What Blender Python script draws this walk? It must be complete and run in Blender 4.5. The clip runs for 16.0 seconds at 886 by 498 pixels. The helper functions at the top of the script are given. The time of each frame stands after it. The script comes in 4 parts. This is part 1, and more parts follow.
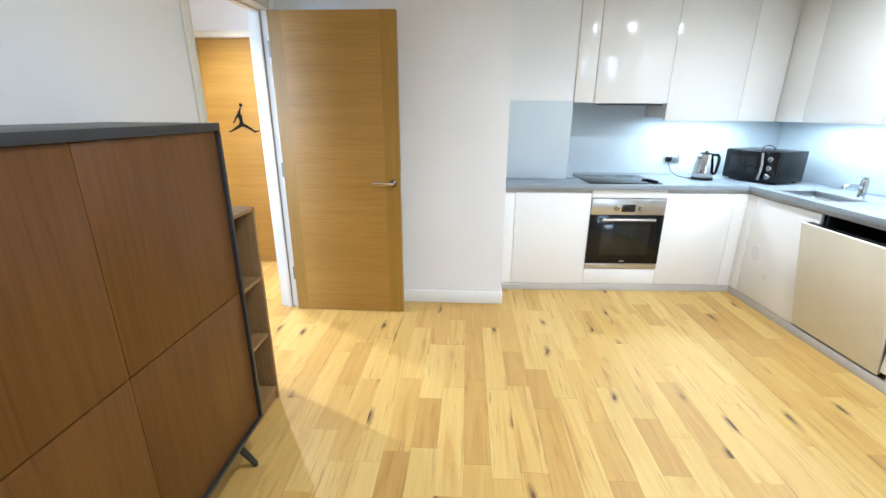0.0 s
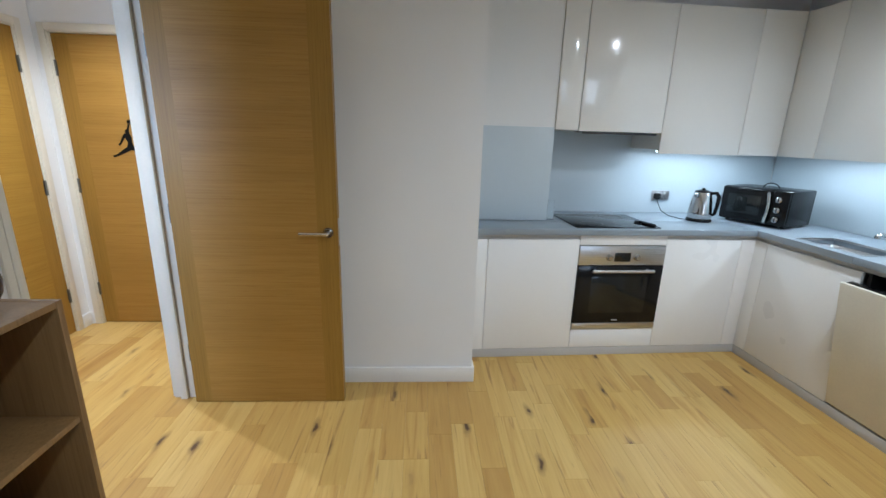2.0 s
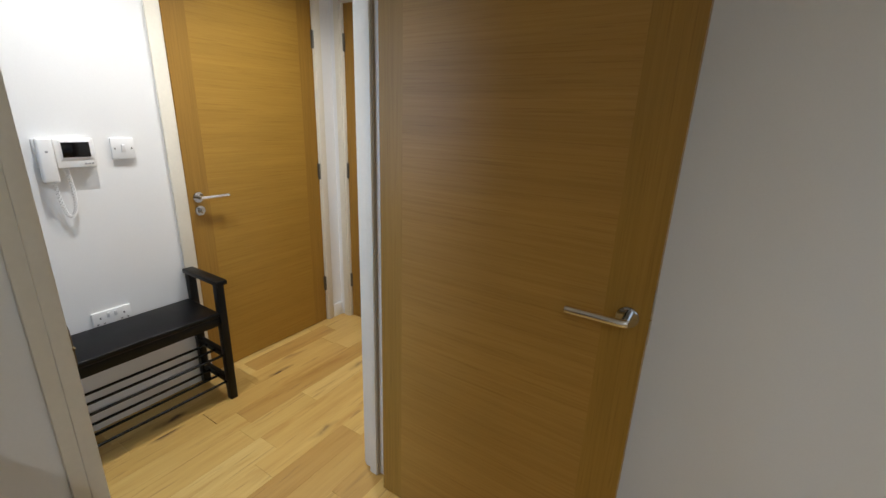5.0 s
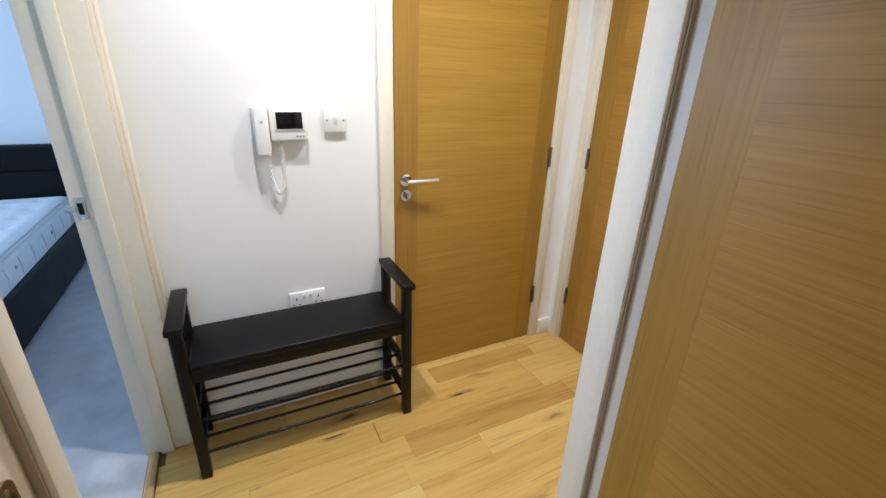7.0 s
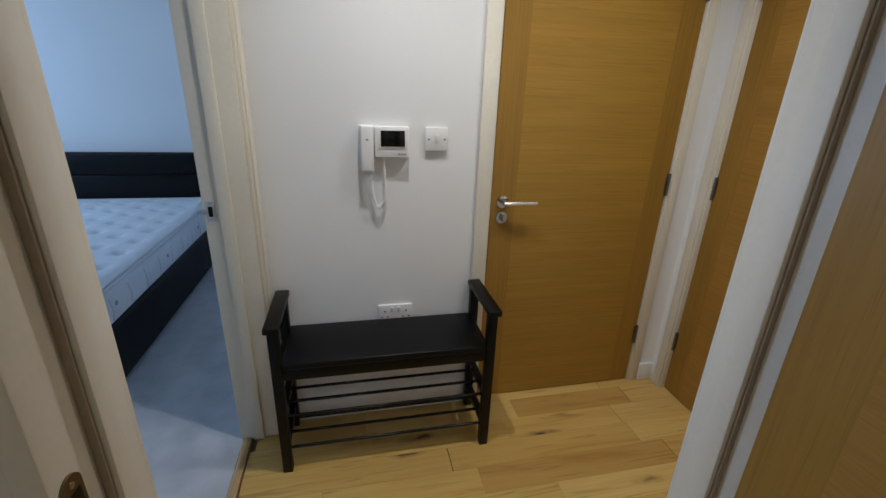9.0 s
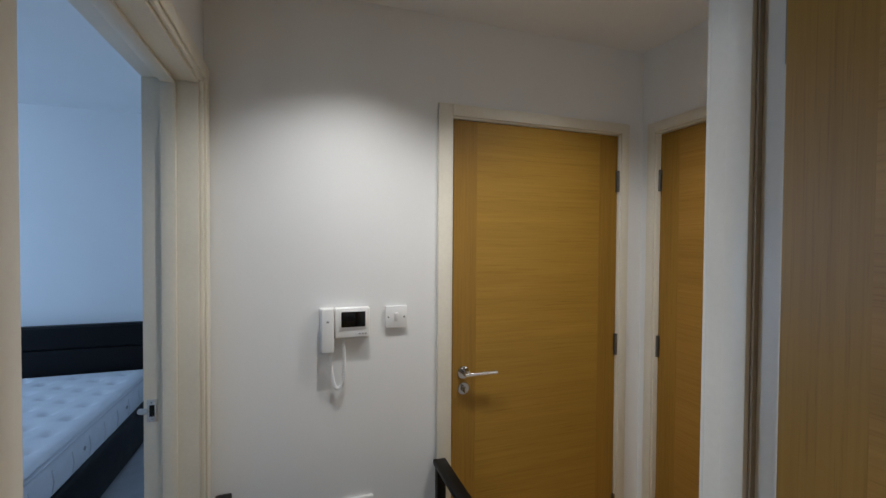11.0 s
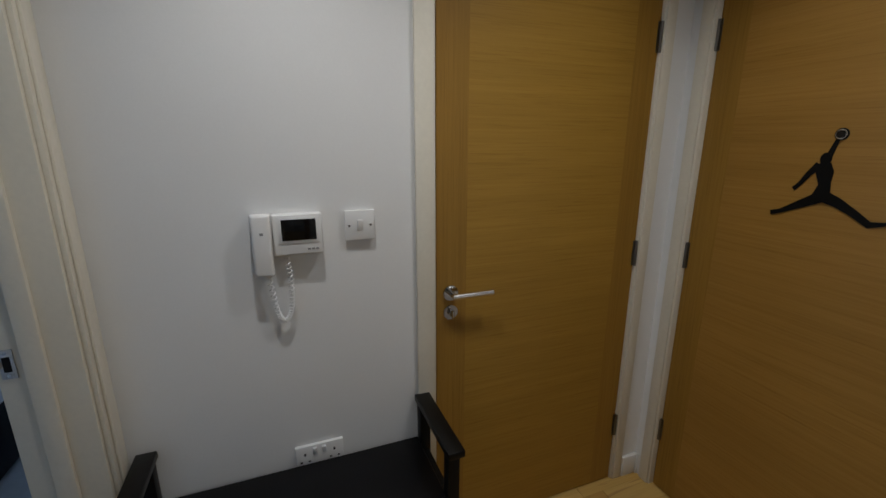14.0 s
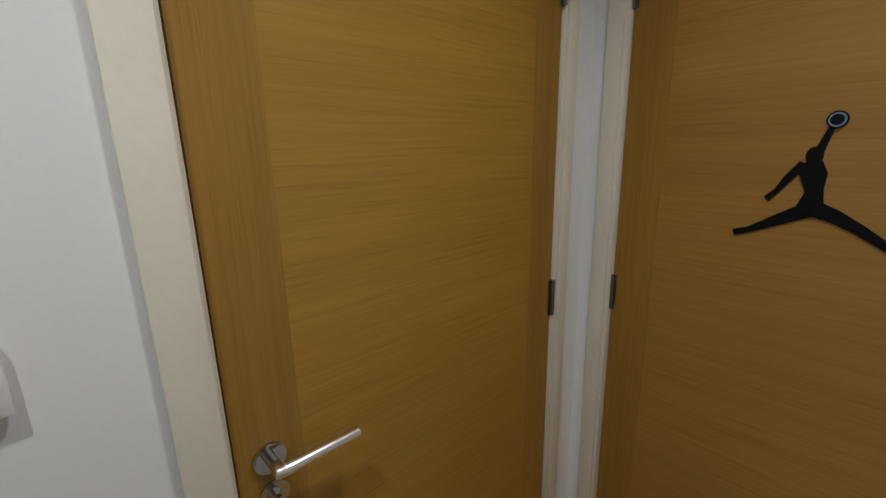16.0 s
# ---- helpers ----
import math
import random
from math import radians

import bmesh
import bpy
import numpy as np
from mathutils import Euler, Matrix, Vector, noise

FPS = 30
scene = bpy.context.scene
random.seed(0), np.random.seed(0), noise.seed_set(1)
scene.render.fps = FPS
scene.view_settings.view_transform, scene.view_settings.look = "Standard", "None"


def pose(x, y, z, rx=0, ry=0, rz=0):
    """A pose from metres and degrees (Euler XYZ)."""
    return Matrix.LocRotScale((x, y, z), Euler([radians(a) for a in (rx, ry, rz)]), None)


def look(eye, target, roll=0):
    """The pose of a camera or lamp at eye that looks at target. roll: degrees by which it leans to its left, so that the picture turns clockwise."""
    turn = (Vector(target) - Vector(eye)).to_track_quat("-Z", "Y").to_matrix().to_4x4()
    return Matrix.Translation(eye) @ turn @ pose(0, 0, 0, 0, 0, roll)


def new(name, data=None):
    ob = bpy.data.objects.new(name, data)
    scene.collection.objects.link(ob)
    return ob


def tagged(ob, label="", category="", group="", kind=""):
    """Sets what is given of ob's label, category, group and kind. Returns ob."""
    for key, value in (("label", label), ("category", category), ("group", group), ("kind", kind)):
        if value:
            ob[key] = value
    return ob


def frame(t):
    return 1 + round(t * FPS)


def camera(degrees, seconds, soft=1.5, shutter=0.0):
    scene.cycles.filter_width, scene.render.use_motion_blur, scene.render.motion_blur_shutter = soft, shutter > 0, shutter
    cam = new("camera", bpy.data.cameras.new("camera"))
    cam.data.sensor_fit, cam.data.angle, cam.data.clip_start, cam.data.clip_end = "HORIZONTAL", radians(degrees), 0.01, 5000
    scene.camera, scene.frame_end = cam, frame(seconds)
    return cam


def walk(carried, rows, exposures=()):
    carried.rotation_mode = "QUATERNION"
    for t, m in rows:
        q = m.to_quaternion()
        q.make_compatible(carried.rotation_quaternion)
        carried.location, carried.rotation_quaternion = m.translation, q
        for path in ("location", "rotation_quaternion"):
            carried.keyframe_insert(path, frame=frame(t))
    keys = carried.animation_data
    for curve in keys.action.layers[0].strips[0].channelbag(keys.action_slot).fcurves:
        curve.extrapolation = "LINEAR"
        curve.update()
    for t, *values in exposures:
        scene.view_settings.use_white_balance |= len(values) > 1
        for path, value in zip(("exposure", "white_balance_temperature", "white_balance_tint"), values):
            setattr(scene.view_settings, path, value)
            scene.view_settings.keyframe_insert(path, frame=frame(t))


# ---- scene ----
cam = camera(92.6, 16.0)
PATH = [
    (0, (0.12, -0.151, 1.453), (0.017, 1.749, 0.834), 0.3),
    (0.5, (0.193, 0.009, 1.489), (0.28, 1.944, 0.991), 2.0),
    (1, (0.195, 0.193, 1.475), (0.363, 2.11, 0.933), 2.2),
    (1.5, (0.15, 0.416, 1.445), (0.321, 2.339, 0.926), 2.1),
    (2, (0.077, 0.628, 1.474), (0.189, 2.555, 0.952), 1.6),
    (2.5, (0.061, 0.822, 1.445), (-0.023, 2.741, 0.887), 1.6),
    (3, (0.057, 1.084, 1.445), (-0.249, 2.978, 0.88), 2.8),
    (3.2, (0.061, 1.162, 1.453), (-0.336, 3.036, 0.877), 2.6),
    (5.3, (-0.325, 1.918, 1.412), (-1.576, 3.356, 0.807), 2.3),
    (5.5, (-0.364, 2.036, 1.413), (-1.767, 3.318, 0.788), 2.5),
    (6, (-0.508, 2.095, 1.385), (-2.013, 3.233, 0.723), 3.0),
    (6.5, (-0.672, 2.133, 1.405), (-2.214, 3.217, 0.736), 3.0),
    (7, (-0.75, 2.162, 1.403), (-2.4, 3.01, 0.657), 2.1),
    (7.5, (-0.789, 2.193, 1.392), (-2.555, 2.695, 0.598), 2.2),
    (8, (-0.796, 2.226, 1.385), (-2.577, 2.558, 0.54), 2.4),
    (8.5, (-0.799, 2.226, 1.384), (-2.579, 2.572, 0.539), 1.6),
    (9, (-0.795, 2.215, 1.407), (-2.626, 2.629, 0.719), 2.0),
    (9.5, (-0.795, 2.222, 1.475), (-2.685, 2.668, 0.997), 1.5),
    (10, (-0.797, 2.224, 1.532), (-2.717, 2.716, 1.265), 1.8),
    (10.2, (-0.781, 2.209, 1.525), (-2.707, 2.734, 1.405), 2.2),
    (12.3, (-0.871, 2.16, 1.585), (-2.714, 2.929, 1.471), 0.4),
    (12.5, (-0.895, 2.152, 1.564), (-2.731, 2.924, 1.39), 1.6),
    (13, (-0.973, 2.184, 1.515), (-2.809, 2.901, 1.179), 1.2),
    (13.5, (-1.099, 2.258, 1.491), (-2.921, 2.919, 1.001), 1.5),
    (14, (-1.209, 2.33, 1.478), (-3.016, 3.033, 0.985), 0.1),
    (14.5, (-1.366, 2.402, 1.471), (-3.073, 3.342, 1.021), 0.4),
    (15, (-1.552, 2.478, 1.49), (-3.092, 3.663, 1.017), -0.2),
    (15.5, (-1.693, 2.563, 1.478), (-3.192, 3.799, 1.001), -1.8),
    (16, (-1.819, 2.654, 1.466), (-3.255, 3.963, 0.992), -1.2),
]
walk(cam, [(t, look(eye, target, roll)) for t, eye, target, roll in PATH], [(0.0, 1.68, 5500, 10), (0.5, 1.5, 5500, 10), (1.0, 1.18, 5500, 10), (1.5, 0.86, 5500, 10), (2.2, 0.64, 5500, 10), (3.0, 0.27, 5500, 10), (5.3, 0.1, 6080, 11), (7.0, 0.45, 6080, 11), (8.0, -0.1, 6080, 11), (9.0, -0.64, 6080, 11), (10.0, -0.6, 6080, 11), (12.5, -1.12, 6080, 11), (14.0, -1.36, 6080, 11), (15.0, -1.46, 6080, 11), (16.0, -1.0, 6080, 11)])

# ---- light: sky, daylight through the windows, downlights ----
world = bpy.data.worlds.new("world")
scene.world = world
world.use_nodes = True
wn = world.node_tree.nodes
sky = wn.new("ShaderNodeTexSky")
sky.sky_type, sky.sun_disc = "NISHITA", False
sky.sun_elevation, sky.sun_rotation = radians(12), radians(200)
wn["Background"].inputs[1].default_value = 0.06
world.node_tree.links.new(sky.outputs[0], wn["Background"].inputs[0])


def lamp(name, kind, energy, color, m, size=0.1, size_y=None, cone=None):
    data = bpy.data.lights.new(name, kind)
    data.energy, data.color = energy, color
    if kind == "AREA":
        data.size = size
        if size_y:
            data.shape, data.size_y = "RECTANGLE", size_y
    else:
        data.shadow_soft_size = size
    if cone:
        data.spot_size, data.spot_blend = radians(cone), 0.9
    ob = new(name, data)
    ob.matrix_world = m
    return ob


WARM, DAY, LED = (1.0, 0.965, 0.9), (0.45, 0.68, 1.0), (0.86, 0.98, 1.0)
# first spot known by its reflection; the other three are unseen, added as fill
LIVING_SPOTS = [(1.88, 2.05), (0.45, 0.7), (1.88, -1.7), (0.3, -1.7)]
HALL_SPOTS = [(-1.95, 2.36), (-1.84, 3.15)]
for x, y in LIVING_SPOTS:
    lamp("living_lamp", "SPOT", {2.05: 60, 0.7: 38}.get(y, 24), (0.965, 0.985, 0.955), pose(x, y, 2.565), 0.04, cone=166)
for (x, y), power, cone in zip(HALL_SPOTS, (64, 54), (116, 126)):
    lamp("hall_lamp", "SPOT", power, WARM, pose(x, y, 2.425), 0.015, cone=cone)
lamp("bedroom_daylight", "AREA", 60, DAY, look((-3.55, -1.78, 1.55), (-3.55, 1, 1.2)), 1.36, 1.26)
lamp("living_daylight", "AREA", 12, (0.62, 0.8, 1.0), look((2.3, -3.98, 1.5), (1.2, 0, 1.2)), 1.0, 1.5)
lamp("cabinet_lamp", "AREA", 2.7, LED, pose(2.17, 3.67, 1.39), 0.86, 0.03)
lamp("cabinet_lamp", "AREA", 2.8, LED, pose(2.735, 2.78, 1.39, 0, 0, 92), 1.5, 0.03)


# ---- materials ----
class Nodes:
    def __init__(self, name):
        self.mat = bpy.data.materials.new(name)
        self.mat.use_nodes = True
        self.tree = self.mat.node_tree
        self.bsdf = self.tree.nodes["Principled BSDF"]

    def add(self, kind, **values):
        n = self.tree.nodes.new(kind)
        for k, v in values.items():
            key = int(k[1:]) if k[0] == "i" and k[1:].isdigit() else k.replace("_", " ")
            n.inputs[key].default_value = v
        return n

    def link(self, a, b, out=0, to=0):
        self.tree.links.new(a.outputs[out], b.inputs[to])

    def coords(self, scale):
        tc, mp = self.add("ShaderNodeTexCoord"), self.add("ShaderNodeMapping", Scale=scale)
        self.link(tc, mp, "Object", "Vector")
        return mp

    def ramp(self, src, stops, out=0):
        r = self.add("ShaderNodeValToRGB")
        el = r.color_ramp.elements
        el[0].position, el[0].color = stops[0][0], (*stops[0][1], 1)
        el[1].position, el[1].color = stops[-1][0], (*stops[-1][1], 1)
        for p, c in stops[1:-1]:
            e = el.new(p)
            e.color = (*c, 1)
        self.link(src, r, out, 0)
        return r

    def mix(self, a, b, fac=0.5, blend="MULTIPLY", fac_from=None):
        m = self.tree.nodes.new("ShaderNodeMix")
        m.data_type, m.blend_type = "RGBA", blend
        m.inputs[0].default_value = fac
        self.tree.links.new(a.outputs[0], m.inputs[6])
        self.tree.links.new(b.outputs[0], m.inputs[7])
        if fac_from:
            self.tree.links.new(fac_from.outputs[0], m.inputs[0])
        r = self.tree.nodes.new("NodeReroute")
        self.tree.links.new(m.outputs[2], r.inputs[0])
        return r

    def bump(self, src, strength, distance=0.002, out=0):
        b = self.add("ShaderNodeBump", Strength=strength, Distance=distance)
        self.link(src, b, out, "Height")
        self.link(b, self.bsdf, 0, "Normal")

    def put(self, rough, metal=0.0, spec=0.5, coat=0.0):
        self.bsdf.inputs["Roughness"].default_value = rough
        self.bsdf.inputs["Metallic"].default_value = metal
        self.bsdf.inputs["Specular IOR Level"].default_value = spec
        self.bsdf.inputs["Coat Weight"].default_value = coat
        self.bsdf.inputs["Coat Roughness"].default_value = 0.06
        return self.mat


def mottled(name, color, rough, vary=0.08, scale=6.0, grain=120.0, bump=0.08, metal=0.0, coat=0.0, spec=0.5):
    """Paint, plastic, leather or stone: a colour with broad and fine variation and a fine relief."""
    n = Nodes(name)
    mp = n.coords((1, 1, 1))
    broad = n.add("ShaderNodeTexNoise", Scale=scale, Detail=4.0)
    fine = n.add("ShaderNodeTexNoise", Scale=grain, Detail=3.0)
    n.link(mp, broad, 0, "Vector"), n.link(mp, fine, 0, "Vector")
    lo = tuple(c * (1 - vary) for c in color)
    r = n.ramp(broad, [(0.3, lo), (0.7, color)])
    f = n.ramp(fine, [(0.3, (1 - vary, 1 - vary, 1 - vary)), (0.7, (1, 1, 1))])
    n.link(n.mix(r, f, 0.6), n.bsdf, 0, "Base Color")
    rr = n.add("ShaderNodeMapRange", i3=rough * 0.85, i4=min(1, rough * 1.2))
    n.link(broad, rr)
    m = n.put(rough, metal, spec, coat)
    n.link(rr, n.bsdf, 0, "Roughness")
    if bump:
        n.bump(fine, bump, 0.001)
    return m


def veneer(name, dark, mid, light, along, rough=0.36, fine=1.0, spec=0.5):
    """Wood with its grain along one axis: fine pores, broader figure, and long streaks."""
    n = Nodes(name)
    s1, s2, s3 = [130 * fine] * 3, [22.0] * 3, [3.0] * 3
    for s, v in ((s1, 2.2), (s2, 0.9), (s3, 1.0)):
        s[along] = v
    a = n.add("ShaderNodeTexNoise", Scale=1.0, Detail=5.0, Roughness=0.65)
    b = n.add("ShaderNodeTexNoise", Scale=1.0, Detail=4.0, Distortion=0.6)
    c = n.add("ShaderNodeTexNoise", Scale=1.0, Detail=2.0)
    for t, s in ((a, s1), (b, s2), (c, s3)):
        n.link(n.coords(s), t, 0, "Vector")
    ra = n.ramp(a, [(0.32, dark), (0.5, mid), (0.72, light)])
    rb = n.ramp(b, [(0.3, (0.88, 0.87, 0.84)), (0.62, (1, 1, 1))])
    rc = n.ramp(c, [(0.25, (0.84, 0.83, 0.8)), (0.75, (1, 1, 1))])
    s4 = [300 * fine] * 3
    s4[along] = 6.0
    pores = n.add("ShaderNodeTexNoise", Scale=1.0, Detail=3.0, Roughness=0.6, Distortion=0.3)
    n.link(n.coords(s4), pores, 0, "Vector")
    rp = n.ramp(pores, [(0.32, (0.74, 0.7, 0.64)), (0.44, (1, 1, 1))])
    n.link(n.mix(n.mix(n.mix(ra, rb, 0.8), rc, 0.9), rp, 0.6), n.bsdf, 0, "Base Color")
    n.bump(a, 0.16, 0.001)
    return n.put(rough, spec=spec)


def planking(name, per_island):
    """Rustic oak boards: each board its own tone, with figure along y, dark knots and small checks."""
    n = Nodes(name)
    tc = n.add("ShaderNodeTexCoord")
    src = n.add("ShaderNodeNewGeometry") if per_island else n.add("ShaderNodeObjectInfo")
    out = "Random Per Island" if per_island else "Random"
    mul = n.add("ShaderNodeMath", i1=57.0)
    mul.operation = "MULTIPLY"
    n.link(src, mul, out, 0)
    add = n.tree.nodes.new("ShaderNodeVectorMath")
    add.operation = "ADD"
    n.link(tc, add, "Object", 0), n.link(mul, add, 0, 1)

    def noise_at(scale, detail=4.0, distortion=0.0):
        mp = n.add("ShaderNodeMapping", Scale=scale)
        n.link(add, mp, 0, "Vector")
        t = n.add("ShaderNodeTexNoise", Scale=1.0, Detail=detail, Distortion=distortion)
        n.link(mp, t, 0, "Vector")
        return t

    tone = n.ramp(src, [(0.0, (0.47, 0.285, 0.08)), (0.18, (0.54, 0.345, 0.1)), (0.5, (0.60, 0.40, 0.125)), (0.85, (0.64, 0.45, 0.155)), (1.0, (0.55, 0.36, 0.105))], out)
    grain = noise_at((95, 3.2, 30), 5.0)
    figure = noise_at((16, 1.3, 10), 4.0, 1.2)
    rg = n.ramp(grain, [(0.3, (0.91, 0.89, 0.86)), (0.65, (1, 1, 1))])
    rf = n.ramp(figure, [(0.28, (0.70, 0.55, 0.36)), (0.42, (0.93, 0.88, 0.78)), (0.7, (1.04, 1.04, 1.02))])
    col = n.mix(n.mix(tone, rg, 0.9), rf, 0.75)
    mp = n.add("ShaderNodeMapping", Scale=(6.5, 1.9, 1))
    n.link(add, mp, 0, "Vector")
    warp = n.add("ShaderNodeTexNoise", Scale=9.0, Detail=3.0)
    n.link(add, warp, 0, "Vector")
    jit = n.tree.nodes.new("ShaderNodeVectorMath")
    jit.operation = "MULTIPLY_ADD"
    jit.inputs[1].default_value = (0.3, 0.3, 0.0)
    n.link(warp, jit, 1, 0), n.link(mp, jit, 0, 2)
    vor = n.add("ShaderNodeTexVoronoi", Scale=1.0)
    vor.voronoi_dimensions = "2D"
    n.link(jit, vor, 0, "Vector")
    knot = n.ramp(vor, [(0.04, (1, 1, 1)), (0.075, (0.5, 0.5, 0.5)), (0.17, (0, 0, 0))], "Distance")
    pick = n.ramp(vor, [(0.7, (0, 0, 0)), (0.74, (1, 1, 1))], "Color")
    both = n.mix(knot, pick, 1.0)
    streak = n.ramp(noise_at((34, 1.7, 1), 3.0, 1.6), [(0.6, (0, 0, 0)), (0.74, (0.7, 0.7, 0.7))])
    brown = n.add("ShaderNodeRGB")
    brown.outputs[0].default_value = (0.26, 0.135, 0.045, 1)
    col = n.mix(col, brown, 0.0, "MIX", streak)
    dark = n.add("ShaderNodeRGB")
    dark.outputs[0].default_value = (0.1, 0.052, 0.022, 1)
    n.link(n.mix(col, dark, 0.0, "MIX", both), n.bsdf, 0, "Base Color")
    n.bump(grain, 0.12, 0.001)
    m = n.put(0.42, spec=0.4)
    rr = n.add("ShaderNodeMapRange", i3=0.34, i4=0.52)
    n.link(figure, rr)
    n.link(rr, n.bsdf, 0, "Roughness")
    return m


def steel(name, color, rough, along=0):
    n = Nodes(name)
    s = [220.0] * 3
    s[along] = 4.0
    t = n.add("ShaderNodeTexNoise", Scale=1.0, Detail=3.0)
    n.link(n.coords(s), t, 0, "Vector")
    n.link(n.ramp(t, [(0.3, tuple(c * 0.86 for c in color)), (0.7, color)]), n.bsdf, 0, "Base Color")
    rr = n.add("ShaderNodeMapRange", i3=rough * 0.8, i4=rough * 1.3)
    m = n.put(rough, 1.0)
    n.link(t, rr), n.link(rr, n.bsdf, 0, "Roughness")
    return m


def glowing(name, color, strength):
    n = Nodes(name)
    n.bsdf.inputs["Base Color"].default_value = (*color, 1)
    n.bsdf.inputs["Emission Color"].default_value = (*color, 1)
    n.bsdf.inputs["Emission Strength"].default_value = strength
    return n.put(0.4)


def clear(name, tint, rough=0.02):
    n = Nodes(name)
    n.bsdf.inputs["Base Color"].default_value = (*tint, 1)
    n.bsdf.inputs["Transmission Weight"].default_value = 1.0
    n.bsdf.inputs["IOR"].default_value = 1.45
    return n.put(rough)


WALL = mottled("wall_paint", (0.80, 0.80, 0.79), 0.75, 0.03, 2.5, 180, 0.10)
CEIL = mottled("ceiling_paint", (0.80, 0.795, 0.78), 0.85, 0.03, 2, 150, 0.08)
TRIM = mottled("trim_paint", (0.80, 0.79, 0.76), 0.4, 0.04, 5, 90, 0.06)
FRAME = mottled("satin_frame_paint", (0.76, 0.725, 0.635), 0.38, 0.06, 4, 90, 0.06)
SEAL = mottled("brown_rubber", (0.38, 0.31, 0.22), 0.6, 0.15)
CREAM = mottled("aged_trim_paint", (0.76, 0.715, 0.60), 0.38, 0.07, 5, 90, 0.06)
OAK_H = veneer("oak_veneer_across", (0.36, 0.192, 0.034), (0.40, 0.217, 0.043), (0.43, 0.238, 0.052), 0, 0.4, 1.0, 0.35)
OAK_HY = veneer("oak_veneer_across_y", (0.365, 0.205, 0.03), (0.40, 0.228, 0.036), (0.43, 0.248, 0.043), 1, 0.4, 1.0, 0.35)
OAK_V = veneer("oak_veneer_upright", (0.31, 0.168, 0.026), (0.345, 0.19, 0.031), (0.372, 0.208, 0.037), 2, 0.4, 1.0, 0.35)
WALNUT = veneer("walnut_veneer", (0.088, 0.033, 0.0045), (0.112, 0.044, 0.006), (0.136, 0.057, 0.009), 2, 0.42, 0.5, 0.3)
BIRCH = veneer("pale_oak_foil", (0.215, 0.122, 0.044), (0.26, 0.152, 0.058), (0.295, 0.176, 0.07), 2, 0.5, 0.8)
STRIP = veneer("threshold_oak", (0.40, 0.24, 0.10), (0.52, 0.34, 0.15), (0.60, 0.41, 0.2), 0, 0.4, 0.8)
PLANK, PLANK_FAR = planking("oak_board", False), planking("oak_board_joined", True)
SLAB = mottled("screed", (0.30, 0.19, 0.08), 0.9)
GLOSS = mottled("gloss_white_front", (0.80, 0.785, 0.745), 0.16, 0.02, 1.5, 60, 0.0, coat=0.6)
BASEWHITE = mottled("satin_white_front", (0.82, 0.81, 0.79), 0.28, 0.02, 1.5, 60, 0.02)
CARCASS = mottled("carcass_grey", (0.74, 0.73, 0.71), 0.4)
PLINTH = mottled("plinth_grey", (0.52, 0.51, 0.50), 0.4, 0.05)
WORKTOP = mottled("grey_stone_worktop", (0.27, 0.31, 0.345), 0.3, 0.08, 8, 260, 0.03)
SPLASH = mottled("pale_blue_glass_panel", (0.53, 0.59, 0.625), 0.34, 0.02, 1, 40, 0.0)
BLACK = mottled("black_stain", (0.006, 0.0055, 0.005), 0.36, 0.2, 12, 140, 0.1, spec=0.2)
LEATHER = mottled("black_leather", (0.005, 0.005, 0.006), 0.38, 0.25, 10, 300, 0.25, spec=0.2)
BLACK_METAL = mottled("black_metal", (0.018, 0.018, 0.02), 0.38, 0.15, 12, 90, 0.04)
BLACK_GLOSS = mottled("black_gloss", (0.006, 0.006, 0.0065), 0.2, 0.1, 8, 60, 0.0, spec=0.25)
BLACK_GLASS = mottled("black_glass", (0.005, 0.005, 0.006), 0.1, 0.1, 3, 40, 0.0, spec=0.3)
DECAL = mottled("matt_black_vinyl", (0.005, 0.005, 0.005), 0.55, 0.1, 20, 200, 0.0, spec=0.15)
CHROME = steel("polished_chrome", (0.56, 0.555, 0.55), 0.1)
STEEL = steel("brushed_steel", (0.60, 0.60, 0.60), 0.28)
SATIN = steel("satin_lever_steel", (0.82, 0.81, 0.8), 0.24)
HINGE = steel("satin_hinge", (0.2, 0.19, 0.17), 0.36, 2)
BRASS = steel("worn_brass", (0.2, 0.15, 0.075), 0.5)
PLASTIC = mottled("white_plastic", (0.80, 0.80, 0.79), 0.35, 0.03, 8, 80, 0.02)
GREYTEXT = mottled("grey_print", (0.30, 0.30, 0.31), 0.5)
CARPET = mottled("grey_carpet", (0.50, 0.51, 0.535), 0.95, 0.22, 7, 420, 0.9)
TICKING = mottled("white_mattress_cloth", (0.76, 0.77, 0.80), 0.85, 0.08, 14, 300, 0.3)
PIPING = mottled("mattress_piping", (0.62, 0.63, 0.66), 0.8, 0.1)
POT = mottled("blue_glazed_pot", (0.012, 0.022, 0.07), 0.22, 0.25, 9, 80, 0.05)
SOIL = mottled("soil", (0.04, 0.028, 0.018), 0.95, 0.4, 60, 200, 0.6)
LEAF = mottled("succulent_leaf", (0.17, 0.28, 0.07), 0.4, 0.35, 25, 90, 0.1)
CLEAR = clear("clear_acrylic", (0.97, 0.99, 1.0))
LENS_ON = glowing("lamp_lens", (1.0, 0.93, 0.82), 14)
LED_ON = glowing("led_strip", (0.88, 0.98, 1.0), 10)
DISPLAY = mottled("dark_display", (0.01, 0.012, 0.012), 0.1, 0.1, 8, 60, 0.0)


